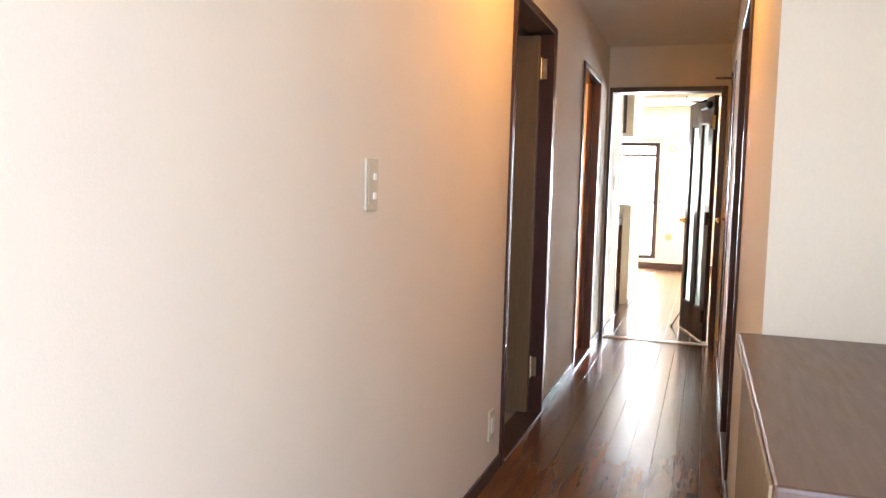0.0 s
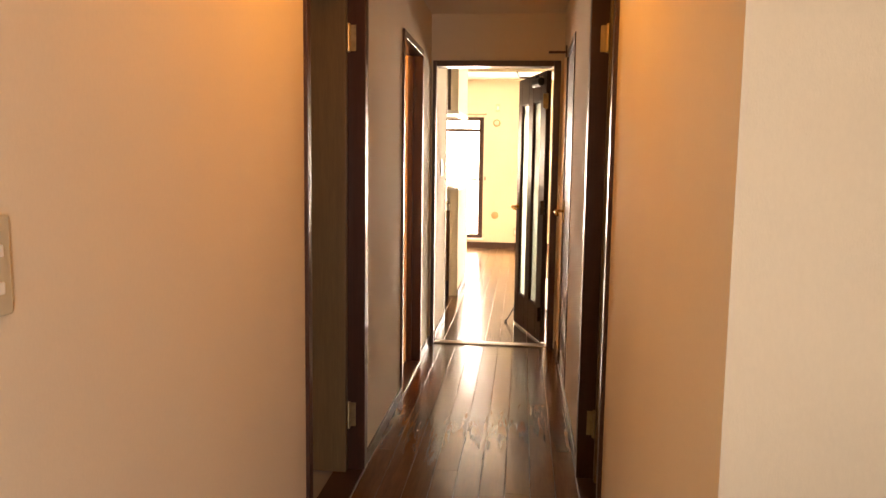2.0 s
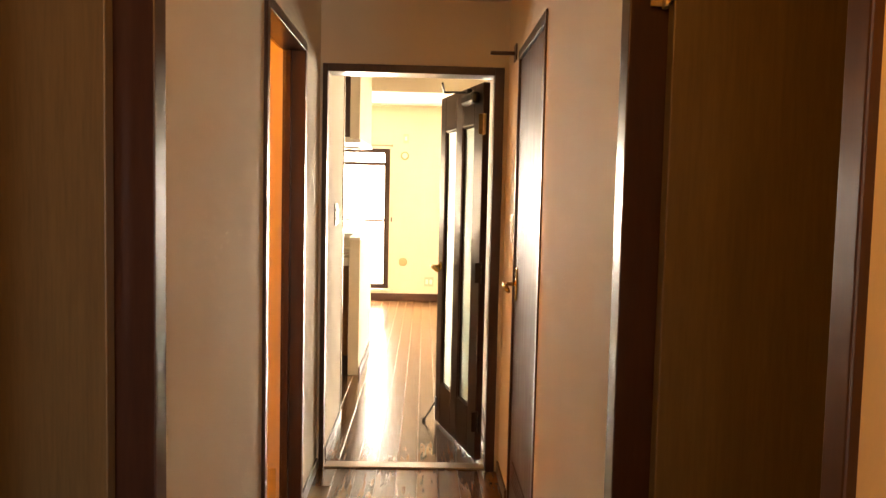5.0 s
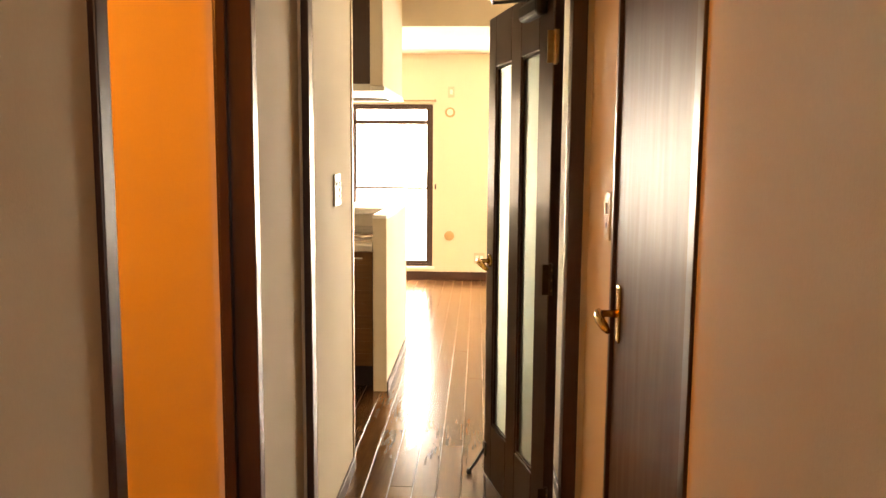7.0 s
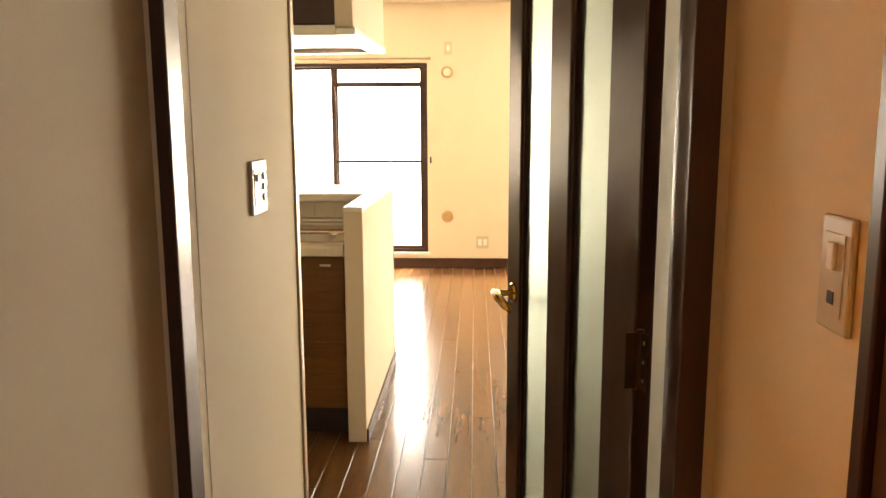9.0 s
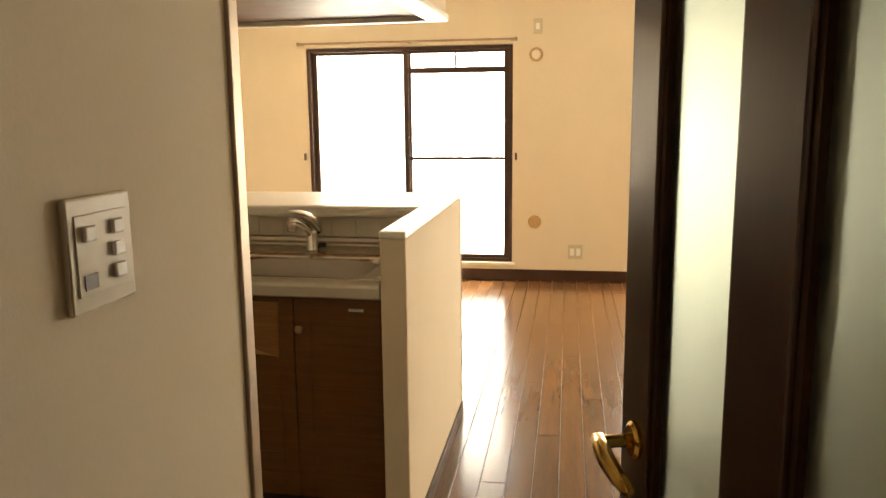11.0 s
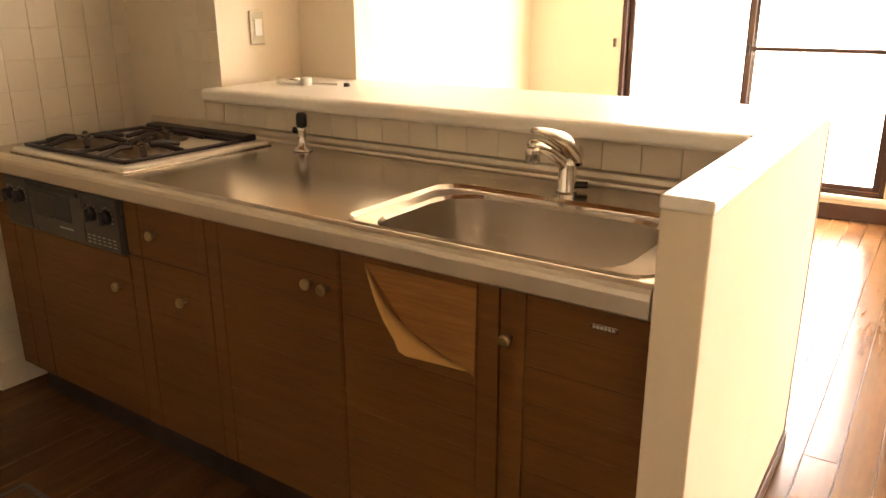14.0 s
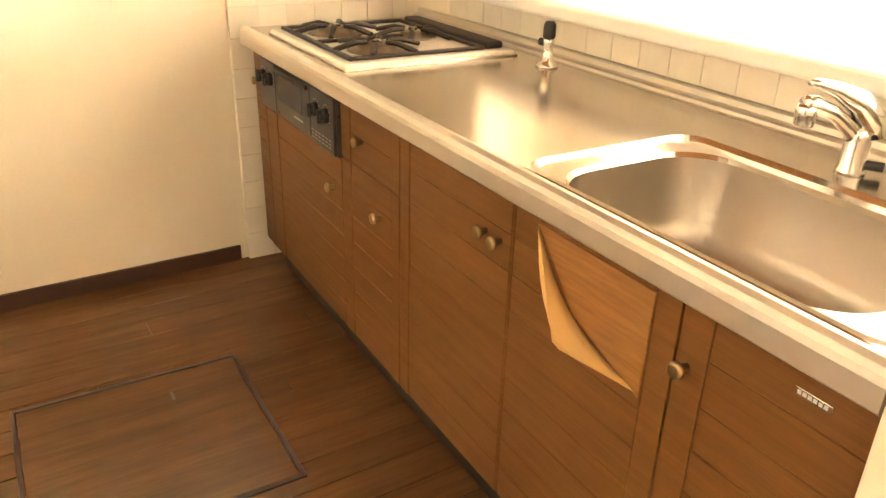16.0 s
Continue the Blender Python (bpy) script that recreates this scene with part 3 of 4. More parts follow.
# ---- shoe cabinet ----
sc = thing("shoe_cabinet", "low brown laminate shoe cabinet in the entrance alcove", "cabinet")
part("top", box(0.85, 1.89, 0.66, YA - 0.003, 0.83, 0.855, 0.005), M["shoe"], sc, "smooth brown laminate top")
part("body", box(0.863, 1.88, 0.68, YA - 0.004, 0.05, 0.83, 0.003), M["shoe_side"], sc)
part("plinth", box(0.89, 1.87, 0.72, YA - 0.004, 0.0, 0.05), M["base"], sc)
part("edge_band", box(0.846, 0.85, 0.665, YA - 0.006, 0.831, 0.854, 0.001), M["shoe_side"], sc, "tan edge band")
for a, b in ((0.89, 1.375), (1.38, 1.865)):
    dr = part("door", box(a, b, 0.662, 0.68, 0.06, 0.82, 0.003), M["shoe"], sc)
    part("handle", box((a + b) / 2 - 0.05, (a + b) / 2 + 0.05, 0.65, 0.662, 0.76, 0.775, 0.004), M["antique"], dr)

# ---- kitchen run ----
CF, KT, KX = 7.75, 8.40, -2.33      # cabinet fronts, tiled wall and end wall in the kitchen's own numbers
KM = pose(-1.5, 8.078, 0, 0, 0, -1.75) @ pose(1.485, -7.939, 0) @ Matrix.Diagonal((1.0226, 1.025, 1.037, 1))


def fitted(name, label, category, group="", kind="", place=None):
    """A thing of the kitchen run, set in its place in the plan."""
    return thing(name, label, category, group, kind, KM @ place if place is not None else KM)


CT = 0.85                       # countertop height
CX0, CX1 = -2.22, -0.034        # its ends
SX0, SX1, SY0, SY1 = -0.674, -0.125, 7.776, 8.130     # sink bowl


def rounded(x0, x1, y0, y1, r, z, n=6):
    pts = []
    for cx, cy, a0 in ((x1 - r, y1 - r, 0), (x0 + r, y1 - r, 90), (x0 + r, y0 + r, 180), (x1 - r, y0 + r, 270)):
        for k in range(n + 1):
            a = radians(a0 + 90 * k / n)
            pts.append(Vector((cx + r * math.cos(a), cy + r * math.sin(a), z)))
    return pts


def loft(loops, bm, close_last=False):
    rings = [[bm.verts.new(p) for p in loop] for loop in loops]
    for a, b in zip(rings, rings[1:]):
        for k in range(len(a)):
            bm.faces.new((a[k], a[(k + 1) % len(a)], b[(k + 1) % len(a)], b[k]))
    if close_last:
        bm.faces.new(rings[-1])
    return rings


wt = fitted("worktop", "brushed stainless steel worktop with a moulded sink", "worktop")
bm = bmesh.new()
# flat parts left of and around the sink deck
DX0, DX1, DY0, DY1 = -0.735, -0.04, 7.757, 8.175
for r in [(CX0, DX0, 7.755, 8.345), (DX0, CX1, DY1, 8.345), (DX0, CX1, 7.755, DY0), (DX1, CX1, DY0, DY1)]:
    vs = [bm.verts.new((x, y, CT)) for x, y in ((r[0], r[2]), (r[1], r[2]), (r[1], r[3]), (r[0], r[3]))]
    bm.faces.new(vs)
# rolled front edge and raised drip bead
prof = [(7.755, CT), (7.748, CT + 0.004), (7.738, CT + 0.005), (7.729, CT), (7.724, CT - 0.008), (7.722, CT - 0.018), (7.722, CT - 0.048), (7.727, CT - 0.053), (7.76, CT - 0.053)]
edge = bmesh.new()
rows = [[edge.verts.new((x, y, z)) for y, z in prof] for x in (CX0, CX1)]
for k in range(len(prof) - 1):
    edge.faces.new((rows[0][k], rows[0][k + 1], rows[1][k + 1], rows[1][k]))
edge.faces.new(rows[0])
edge.faces.new(rows[1][::-1])
bmesh.ops.recalc_face_normals(edge, faces=edge.faces[:])
part("front_edge", edge, M["steel_edge"], wt, "matt steel front edge with a raised lip")
# upstand at the wall with its step
prof = [(8.345, CT), (8.349, CT + 0.003), (8.351, CT + 0.010), (8.364, CT + 0.012), (8.369, CT + 0.016), (8.371, CT + 0.028), (8.376, CT + 0.032), (8.398, CT + 0.032)]
back = bmesh.new()
rows = [[back.verts.new((x, y, z)) for y, z in prof] for x in (CX0, CX1)]
for k in range(len(prof) - 1):
    back.faces.new((rows[0][k], rows[1][k], rows[1][k + 1], rows[0][k + 1]))
part("upstand", back, M["steel_edge"], wt, "low stepped steel upstand along the wall")
vs = [bm.verts.new(p) for p in ((CX0, 7.755, CT), (CX0, 8.398, CT), (CX0, 8.398, CT - 0.053), (CX0, 7.755, CT - 0.053))]
bm.faces.new(vs)
bmesh.ops.recalc_face_normals(bm, faces=bm.faces[:])
part("top", bm, M["steel"], wt)
bm = bmesh.new()
n = 8
loops = [rounded(DX0, DX1, DY0, DY1, 0.004, CT, n), rounded(DX0 + 0.002, DX1 - 0.002, DY0 + 0.002, DY1 - 0.002, 0.055, CT + 0.001, n), rounded(DX0 + 0.008, DX1 - 0.006, DY0 + 0.005, DY1 - 0.010, 0.055, CT + 0.005, n),
         rounded(DX0 + 0.018, DX1 - 0.012, DY0 + 0.010, DY1 - 0.020, 0.055, CT - 0.003, n),
         rounded(SX0 - 0.006, SX1 + 0.006, SY0 - 0.006, SY1 + 0.006, 0.10, CT - 0.006, n), rounded(SX0, SX1, SY0, SY1, 0.10, CT - 0.014, n),
         rounded(SX0 + 0.012, SX1 - 0.012, SY0 + 0.012, SY1 - 0.012, 0.095, CT - 0.13, n), rounded(SX0 + 0.024, SX1 - 0.024, SY0 + 0.024, SY1 - 0.024, 0.09, CT - 0.165, n),
         rounded(SX0 + 0.06, SX1 - 0.06, SY0 + 0.06, SY1 - 0.06, 0.06, CT - 0.18, n)]
bowl = bmesh.new()
loft(loops[:6], bm)
loft(loops[5:], bowl, True)
for shape in (bm, bowl):
    bmesh.ops.recalc_face_normals(shape, faces=shape.faces[:])
    if sum(f.normal.z for f in shape.faces) < 0:
        bmesh.ops.reverse_faces(shape, faces=shape.faces[:])
part("sink_rim", bm, M["steel"], wt)
sink = part("sink", bowl, M["steel_sink"], wt, "deep rounded stainless steel sink bowl", smooth=True)
part("drain", lathe([(0.055, CT - 0.179), (0.055, CT - 0.176), (0.04, CT - 0.176)], 24, Matrix.Translation((-0.375, 8.02, 0))), M["black"], sink, "black drain cover")

# mixer tap
tp = fitted("mixer_tap", "chrome single-lever mixer tap behind the sink", "tap", place=pose(-0.440, 8.252, CT) @ Matrix.Diagonal((0.84, 0.84, 0.84, 1)))
part("base", lathe([(0.030, 0), (0.030, 0.006), (0.026, 0.012), (0.026, 0.075), (0.024, 0.09), (0.016, 0.095)], 24), M["chrome"], tp, smooth=True)
part("spout", tube([(0, 0.004, 0.055), (-0.010, -0.022, 0.092), (-0.026, -0.062, 0.122), (-0.042, -0.104, 0.140), (-0.050, -0.128, 0.143)], [0.019, 0.017, 0.016, 0.019, 0.017], 16), M["chrome"], tp, smooth=True)
part("nozzle", lathe([(0.017, 0.098), (0.020, 0.102), (0.021, 0.130), (0.018, 0.142)], 20, Matrix.Translation((-0.048, -0.118, 0))), M["chrome"], tp, smooth=True)
part("lever", tube([(0.010, 0.020, 0.080), (0.008, 0.010, 0.112), (-0.006, -0.022, 0.146), (-0.026, -0.068, 0.170), (-0.042, -0.108, 0.182), (-0.048, -0.126, 0.184)], [0.026, 0.028, 0.025, 0.017, 0.010, 0.006], 16, flat=1.25), M["chrome"], tp, smooth=True)
part("elbow", tube([(0.02, 0.012, 0.02), (0.05, 0.03, 0.02)], 0.010, 12), M["black"], tp)

# gas cock
gc = fitted("gas_cock", "small chrome gas cock with a black cap", "gas cock", place=pose(-1.345, 8.285, CT))
part("flange", lathe([(0.030, 0), (0.030, 0.004), (0.022, 0.012), (0.014, 0.018), (0.012, 0.055), (0.015, 0.062), (0.013, 0.075)], 20), M["chrome"], gc, smooth=True)
part("cap", lathe([(0.014, 0.072), (0.017, 0.078), (0.016, 0.108), (0.011, 0.116)], 18), M["black"], gc, smooth=True)
part("handle", tube([(0, 0, 0.06), (-0.026, -0.008, 0.062)], [0.008, 0.010], 12), M["black"], gc)

# gas cooktop
ck = fitted("gas_cooktop", "cream enamelled built-in gas cooktop with black grates", "cooktop", place=pose(-2.078, 7.776, CT) @ Matrix.Diagonal((1.09, 1.09, 0.9, 1)))
part("plate", box(0, 0.53, 0, 0.475, 0.0, 0.018, 0.008, seg=3), M["enamel"], ck)
part("rim", box(-0.004, 0.534, -0.004, 0.479, 0.0, 0.006, 0.002), M["steel"], ck)
part("rear_vent", box(0.04, 0.50, 0.405, 0.455, 0.018, 0.040, 0.006), M["iron"], ck, "black rear vent cover")
burners = [(0.135, 0.145, 0.05), (0.395, 0.145, 0.05), (0.265, 0.315, 0.035)]
for bx, by, br in burners:
    b = part("burner", lathe([(br + 0.028, 0.018), (br + 0.026, 0.022), (br, 0.024), (br, 0.034), (br - 0.006, 0.038), (0.012, 0.040)], 24, Matrix.Translation((bx, by, 0))), M["burner"], ck, "brown burner cap", smooth=True)
    part("sensor", lathe([(0.012, 0.04), (0.012, 0.047), (0.008, 0.05)], 14, Matrix.Translation((bx, by, 0))), M["steel"], b)
gr = [(0.03, 0.50, 0.022, 0.036), (0.03, 0.50, 0.386, 0.400), (0.03, 0.044, 0.036, 0.386), (0.486, 0.50, 0.036, 0.386), (0.258, 0.272, 0.036, 0.386)]
g = part("grate", boxes([(a, b, c, e, 0.019, 0.030) for a, b, c, e in gr], 0.003), M["iron"], ck, "black cast iron grate")
for bx, by, br in burners:
    bm = bmesh.new()
    for k in range(6):
        a = radians(60 * k + 30)
        u = Vector((math.cos(a), math.sin(a)))
        p0, p1 = Vector((bx, by)) + u * 0.028, Vector((bx, by)) + u * 0.118
        p1.x, p1.y = min(max(p1.x, 0.036), 0.494), min(max(p1.y, 0.028), 0.394)
        tube([(p0.x, p0.y, 0.044), ((p0.x * 1.6 + p1.x) / 2.6, (p0.y * 1.6 + p1.y) / 2.6, 0.045), (p1.x, p1.y, 0.028)], [0.006, 0.0085, 0.008], 6, bm)
    part("finger", bm, M["iron"], g)

# base cabinets: (x0, x1, kind)
BOT, TOPC = 0.135, 0.794


def knob(parent, x, z):
    k = part("knob", lathe([(0.006, 0), (0.006, 0.012), (0.012, 0.016), (0.0135, 0.021), (0.012, 0.025), (0.007, 0.026)], 20, pose(x, CF, z, 90, 0, 0)), M["antique"], parent, "aged brass knob", smooth=True)
    return k


def front(parent, x0, x1, z0, z1, knobs, stile_l=0.05, stile_r=0.05, name="door"):
    """A panel door: shallow stiles with a recessed ribbed field."""
    dr = part(name, box(x0 + 0.0015, x1 - 0.0015, CF + 0.004, CF + 0.02, z0, z1, 0.002), M["cab"], parent)
    if stile_l:
        part("stile", box(x0 + 0.002, x0 + stile_l, CF, CF + 0.005, z0 + 0.001, z1 - 0.001, 0.0015), M["cab"], dr)
    if stile_r:
        part("stile", box(x1 - stile_r, x1 - 0.002, CF, CF + 0.005, z0 + 0.001, z1 - 0.001, 0.0015), M["cab"], dr)
    a, b = x0 + (stile_l or 0.003) + 0.002, x1 - (stile_r or 0.003) - 0.002
    count = max(1, round((z1 - z0) / 0.072))
    h = (z1 - z0) / count
    for k in range(count):
        part("board", box(a, b, CF + 0.0015, CF + 0.005, z0 + k * h + 0.001, z0 + (k + 1) * h - 0.001, 0.001, seg=1), M["cab"], dr)
    for x, z in knobs:
        knob(dr, x, z)
    return dr


def unit(name, label, x0, x1, top=None):
    u = fitted(name, label, "cabinet", "kitchen base cabinets")
    part("body", box(x0, x1, CF + 0.02, KT - 0.014, BOT, top or TOPC, 0.001), M["cab"], u)
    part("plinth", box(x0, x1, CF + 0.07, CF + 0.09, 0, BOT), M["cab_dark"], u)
    # solid dark strip painted as the shade between fronts and worktop
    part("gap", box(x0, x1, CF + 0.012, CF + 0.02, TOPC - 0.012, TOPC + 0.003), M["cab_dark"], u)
    return u


u = unit("base_cabinet", "brown wood-look cabinet with an oven panel under the cooktop", -2.19, -1.485)
front(u, -2.19, -2.088, BOT, TOPC, [(-2.135, 0.70)], 0.0, 0.03, "filler")
front(u, -2.088, -1.485, BOT, 0.628, [(-1.54, 0.54)], 0.10, 0.0)
u = unit("drawer_cabinet", "narrow brown cabinet with a drawer above a door", -1.485, -1.156)
front(u, -1.485, -1.156, BOT, 0.64, [(-1.257, 0.556)], 0.058, 0.042)
front(u, -1.485, -1.156, 0.643, TOPC, [(-1.355, 0.716)], 0.058, 0.042, "drawer_front")
u = unit("base_cabinet", "brown wood-look cabinet with ribbed doors", -1.156, -0.72)
front(u, -1.156, -0.72, BOT, TOPC, [(-0.803, 0.70), (-0.755, 0.697)], 0.045, 0.0)
u = unit("sink_cabinet", "brown sink cabinet with a torn, peeling door face", -0.72, -0.323, 0.64)
fr = front(u, -0.72, -0.323, BOT, TOPC, [], 0.0, 0.048)
# the torn face: bare backing, the flap's shadow in its colour, and the curled flap
bare = bmesh.new()
rings = [[bare.verts.new((x, y, z)) for x, z in ((-0.645, 0.774), (-0.373, 0.774), (-0.377, 0.594), (-0.540, 0.655))] for y in (CF - 0.0015, CF + 0.003)]
bare.faces.new(rings[0])
for q in range(4):
    bare.faces.new((rings[0][q], rings[1][q], rings[1][(q + 1) % 4], rings[0][(q + 1) % 4]))
bmesh.ops.recalc_face_normals(bare, faces=bare.faces[:])
if bare.faces[0].normal.y > 0:
    bmesh.ops.reverse_faces(bare, faces=bare.faces[:])
part("bare_patch", bare, M["peel"], fr, "bare tan plywood where the face has torn off, coloured darker for the flap's shadow")
flap = bmesh.new()
N = 10
ga, gb, tip = Vector((-0.645, CF - 0.002, 0.774)), Vector((-0.383, CF - 0.002, 0.602)), Vector((-0.512, CF - 0.060, 0.628))
grid = []
for i in range(N + 1):
    base = ga.lerp(gb, i / N) + Vector((-0.030, -0.004, -0.026)) * math.sin(math.pi * i / N)
    far = tip.lerp(ga, 1 - i / (0.62 * N)) if i / N < 0.62 else tip.lerp(gb, ((i / N - 0.62) / 0.38) ** 1.6)
    row = []
    for j in range(7):
        s = j / 6
        p = base.lerp(far, s)
        p.y -= 0.022 * math.sin(math.pi * min(1, s * 1.1)) * math.sin(math.pi * i / N)
        row.append(flap.verts.new(p))
    grid.append(row)
for i in range(N):
    for j in range(6):
        try:
            flap.faces.new((grid[i][j], grid[i + 1][j], grid[i + 1][j + 1], grid[i][j + 1]))
        except ValueError:
            pass
bmesh.ops.remove_doubles(flap, verts=flap.verts[:], dist=0.0005)
bmesh.ops.recalc_face_normals(flap, faces=flap.faces[:])
fl = part("torn_flap", flap, M["peel_back"], fr, "curled tan flap of torn door facing", smooth=True)
md = fl.modifiers.new("thick", "SOLIDIFY")
md.thickness = 0.0012
u = unit("base_cabinet", "brown wood-look cabinet with a small name plate", -0.323, -0.034, 0.64)
fr = front(u, -0.323, -0.034, BOT, TOPC, [(-0.300, 0.695)], 0.054, 0.0)
pl = part("name_plate", box(-0.142, -0.092, CF - 0.002, CF + 0.001, 0.752, 0.763, 0.001), M["steel"], fr, "small silver name plate with dark marks")
part("mark", boxes([(-0.138 + 0.007 * k, -0.133 + 0.007 * k, CF - 0.0025, CF - 0.0018, 0.755, 0.760) for k in range(6)]), M["panel_mark"], pl)
# oven controls
ov = fitted("grill_panel", "dark grey grill control panel with knobs under the cooktop", "oven panel")
part("face", box(-2.086, -1.487, CF - 0.008, CF + 0.018, 0.634, 0.792, 0.004), M["panel"], ov)
part("end_block", box(-2.084, -1.945, CF - 0.013, CF - 0.008, 0.640, 0.786, 0.003), M["panel"], ov)
kb = part("control_block", box(-1.655, -1.490, CF - 0.016, CF - 0.008, 0.637, 0.789, 0.004), M["panel"], ov)
gd = part("grill_door", box(-1.940, -1.660, CF - 0.014, CF - 0.008, 0.645, 0.786, 0.004), M["panel"], ov)
part("window", box(-1.915, -1.720, CF - 0.0155, CF - 0.014, 0.690, 0.765, 0.0005), M["dark_glass"], gd)
part("grip_bar", box(-1.930, -1.670, CF - 0.022, CF - 0.014, 0.770, 0.784, 0.003), M["black"], gd)
for x, z, y in ((-2.045, 0.735, 0.013), (-1.985, 0.735, 0.013), (-1.610, 0.735, 0.016), (-1.540, 0.735, 0.016)):
    ring = []
    for q in range(9):
        a = radians(-30 + 30 * q)
        ring.append((x + 0.027 * math.cos(a) - 0.002, x + 0.027 * math.cos(a) + 0.002, CF - y - 0.0006, CF - y, z + 0.027 * math.sin(a) - 0.002, z + 0.027 * math.sin(a) + 0.002))
    part("dial_marks", boxes(ring), M["panel_mark"], ov)
    k = part("dial", lathe([(0.020, 0), (0.019, 0.010), (0.013, 0.014), (0.011, 0.020)], 20, pose(x, CF - y, z, 90, 0, 0)), M["black"], ov)
    part("grip", box(x - 0.004, x + 0.004, CF - y - 0.026, CF - y - 0.012, z - 0.018, z + 0.018, 0.002), M["panel"], k)
part("print", boxes([(-1.645 + 0.024 * k, -1.632 + 0.024 * k, CF - 0.0166, CF - 0.0158, zz, zz + 0.003) for k in range(6) for zz in (0.652, 0.662, 0.672)] + [(-1.79, -1.72, CF - 0.0146, CF - 0.0138, 0.668, 0.673)]), M["panel_mark"], ov)["kind"] = "stuff"

# wall cabinets over the sink
hc = fitted("wall_cabinet", "hanging kitchen cabinet with dark doors and a white end panel", "cabinet")
part("end_panel", box(-0.02, 0.05, 7.60, KT, 1.70, 2.408, 0.003), M["paper"], hc, "white papered end panel")
part("body", box(-1.84, -0.02, 7.66, KT - 0.02, 1.69, 2.40, 0.002), M["cab"], hc)
for k in range(4):
    a = -1.84 + k * 0.455
    dr = part("door", box(a + 0.002, a + 0.453, 7.64, 7.66, 1.715, 2.385, 0.003), M["wood"], hc)
    part("knob", lathe([(0.006, 0), (0.006, 0.014), (0.014, 0.02), (0.012, 0.026)], 16, pose(a + (0.05 if k % 2 else 0.40), 7.64, 1.80, 90, 0, 0)), M["antique"], dr)
part("bottom_lip", box(-0.02, 0.056, 7.62, KT + 0.02, 1.672, 1.70, 0.006), M["paper_cap"], hc, "white bottom board")
part("light_pelmet", box(-1.84, -0.02, KT - 0.02, KT + 0.02, 1.672, 1.72, 0.004), M["paper_cap"], hc)
part("front_rail", box(-1.84, -0.02, 7.62, 7.66, 1.672, 1.71, 0.004), M["paper_cap"], hc)

# loose fittings left on the ledge
lf = fitted("pipe_fittings", "small chrome pipe fittings lying on the ledge", "fittings", place=pose(-1.66, 8.55, 1.006))
part("body", tube([(-0.05, 0, 0.014), (0.0, 0.0, 0.014), (0.04, 0.015, 0.014)], [0.014, 0.012, 0.014], 14), M["chrome"], lf, smooth=True)
part("collar", lathe([(0.018, 0), (0.018, 0.024), (0.012, 0.028)], 18, Matrix.Translation((0.055, 0.03, 0))), M["switch"], lf)
part("rod", tube([(0.075, 0.035, 0.006), (0.17, 0.06, 0.006)], 0.004, 8), M["chrome"], lf)
part("plug", lathe([(0.012, 0), (0.010, 0.012)], 14, Matrix.Translation((0.20, 0.075, 0))), M["black"], lf)

# floor hatch
fh = fitted("floor_hatch", "square wooden underfloor storage hatch in the kitchen floor", "floor hatch")
HX0, HX1, HY0, HY1 = -1.70, -1.10, 6.875, 7.475
part("frame", boxes([(HX0, HX1, HY1 - 0.012, HY1, 0.0, 0.005), (HX0, HX1, HY0, HY0 + 0.012, 0.0, 0.005), (HX0, HX0 + 0.012, HY0 + 0.012, HY1 - 0.012, 0.0, 0.005), (HX1 - 0.012, HX1, HY0 + 0.012, HY1 - 0.012, 0.0, 0.005)], 0.001), M["base"], fh, "dark hatch edging")
lid = part("lid", box(HX0 + 0.014, HX1 - 0.014, HY0 + 0.014, HY1 - 0.014, 0.0, 0.0045, 0.001), M["plank"], fh)
part("pull", box(-1.59, -1.55, 7.262, 7.270, 0.0045, 0.0055, 0.0004), M["base"], lid)

# ---- tatami room threshold ----
th = thing("sliding_door_threshold", "pale wooden grooved threshold round the tatami room", "threshold", kind="structure")
part("sill", box(0.868, 0.985, 7.3, 9.10, 0.0, 0.03, 0.004), M["wood_pale"], th)
part("sill", box(0.985, 3.6, 8.985, 9.10, 0.0, 0.03, 0.004), M["wood_pale"], th)
part("groove", boxes([(0.915, 0.923, 7.3, 9.045, 0.03, 0.0312), (0.942, 0.95, 7.3, 9.02, 0.03, 0.0312), (0.923, 3.6, 9.037, 9.045, 0.03, 0.0312), (0.95, 3.6, 9.012, 9.020, 0.03, 0.0312)]), M["base"], th)
for k in range(3):
    a = 0.988 + k * 0.875
    for y0, y1 in ((6.14, 7.55), (7.56, 8.98)):
        tm = thing("tatami_mat", "straw tatami mat with a brown cloth border", "tatami mat", "tatami mats")
        part("straw", box(a + 0.03, a + 0.84, y0, y1, 0.0, 0.026, 0.003), M["tatami"], tm)
        part("border", box(a, a + 0.03, y0, y1, 0.0, 0.0265, 0.002), M["cloth"], tm)
        part("border", box(a + 0.84, a + 0.87, y0, y1, 0.0, 0.0265, 0.002), M["cloth"], tm)

# ---- outside ----
structure("ground", box(-150, 150, 12.69, 260, -0.45, -0.35), M["concrete"], "pale sunlit paved yard", "ground")
structure("road", box(-150, 150, 34, 41, -0.349, -0.34), M["asphalt"], "grey asphalt road past the yard", "road")
structure("terrace", box(-2.5, 3.7, 12.42, 13.5, -0.35, 0.0, 0.01), M["concrete"], "pale concrete terrace outside the windows", "terrace")
lw = thing("garden_wall", "cream stucco garden wall with a pale coping", "wall")
part("wall", box(-5.0, 5.5, -0.08, 0.08, -0.35, 0.20, 0.01), M["stucco"], lw)
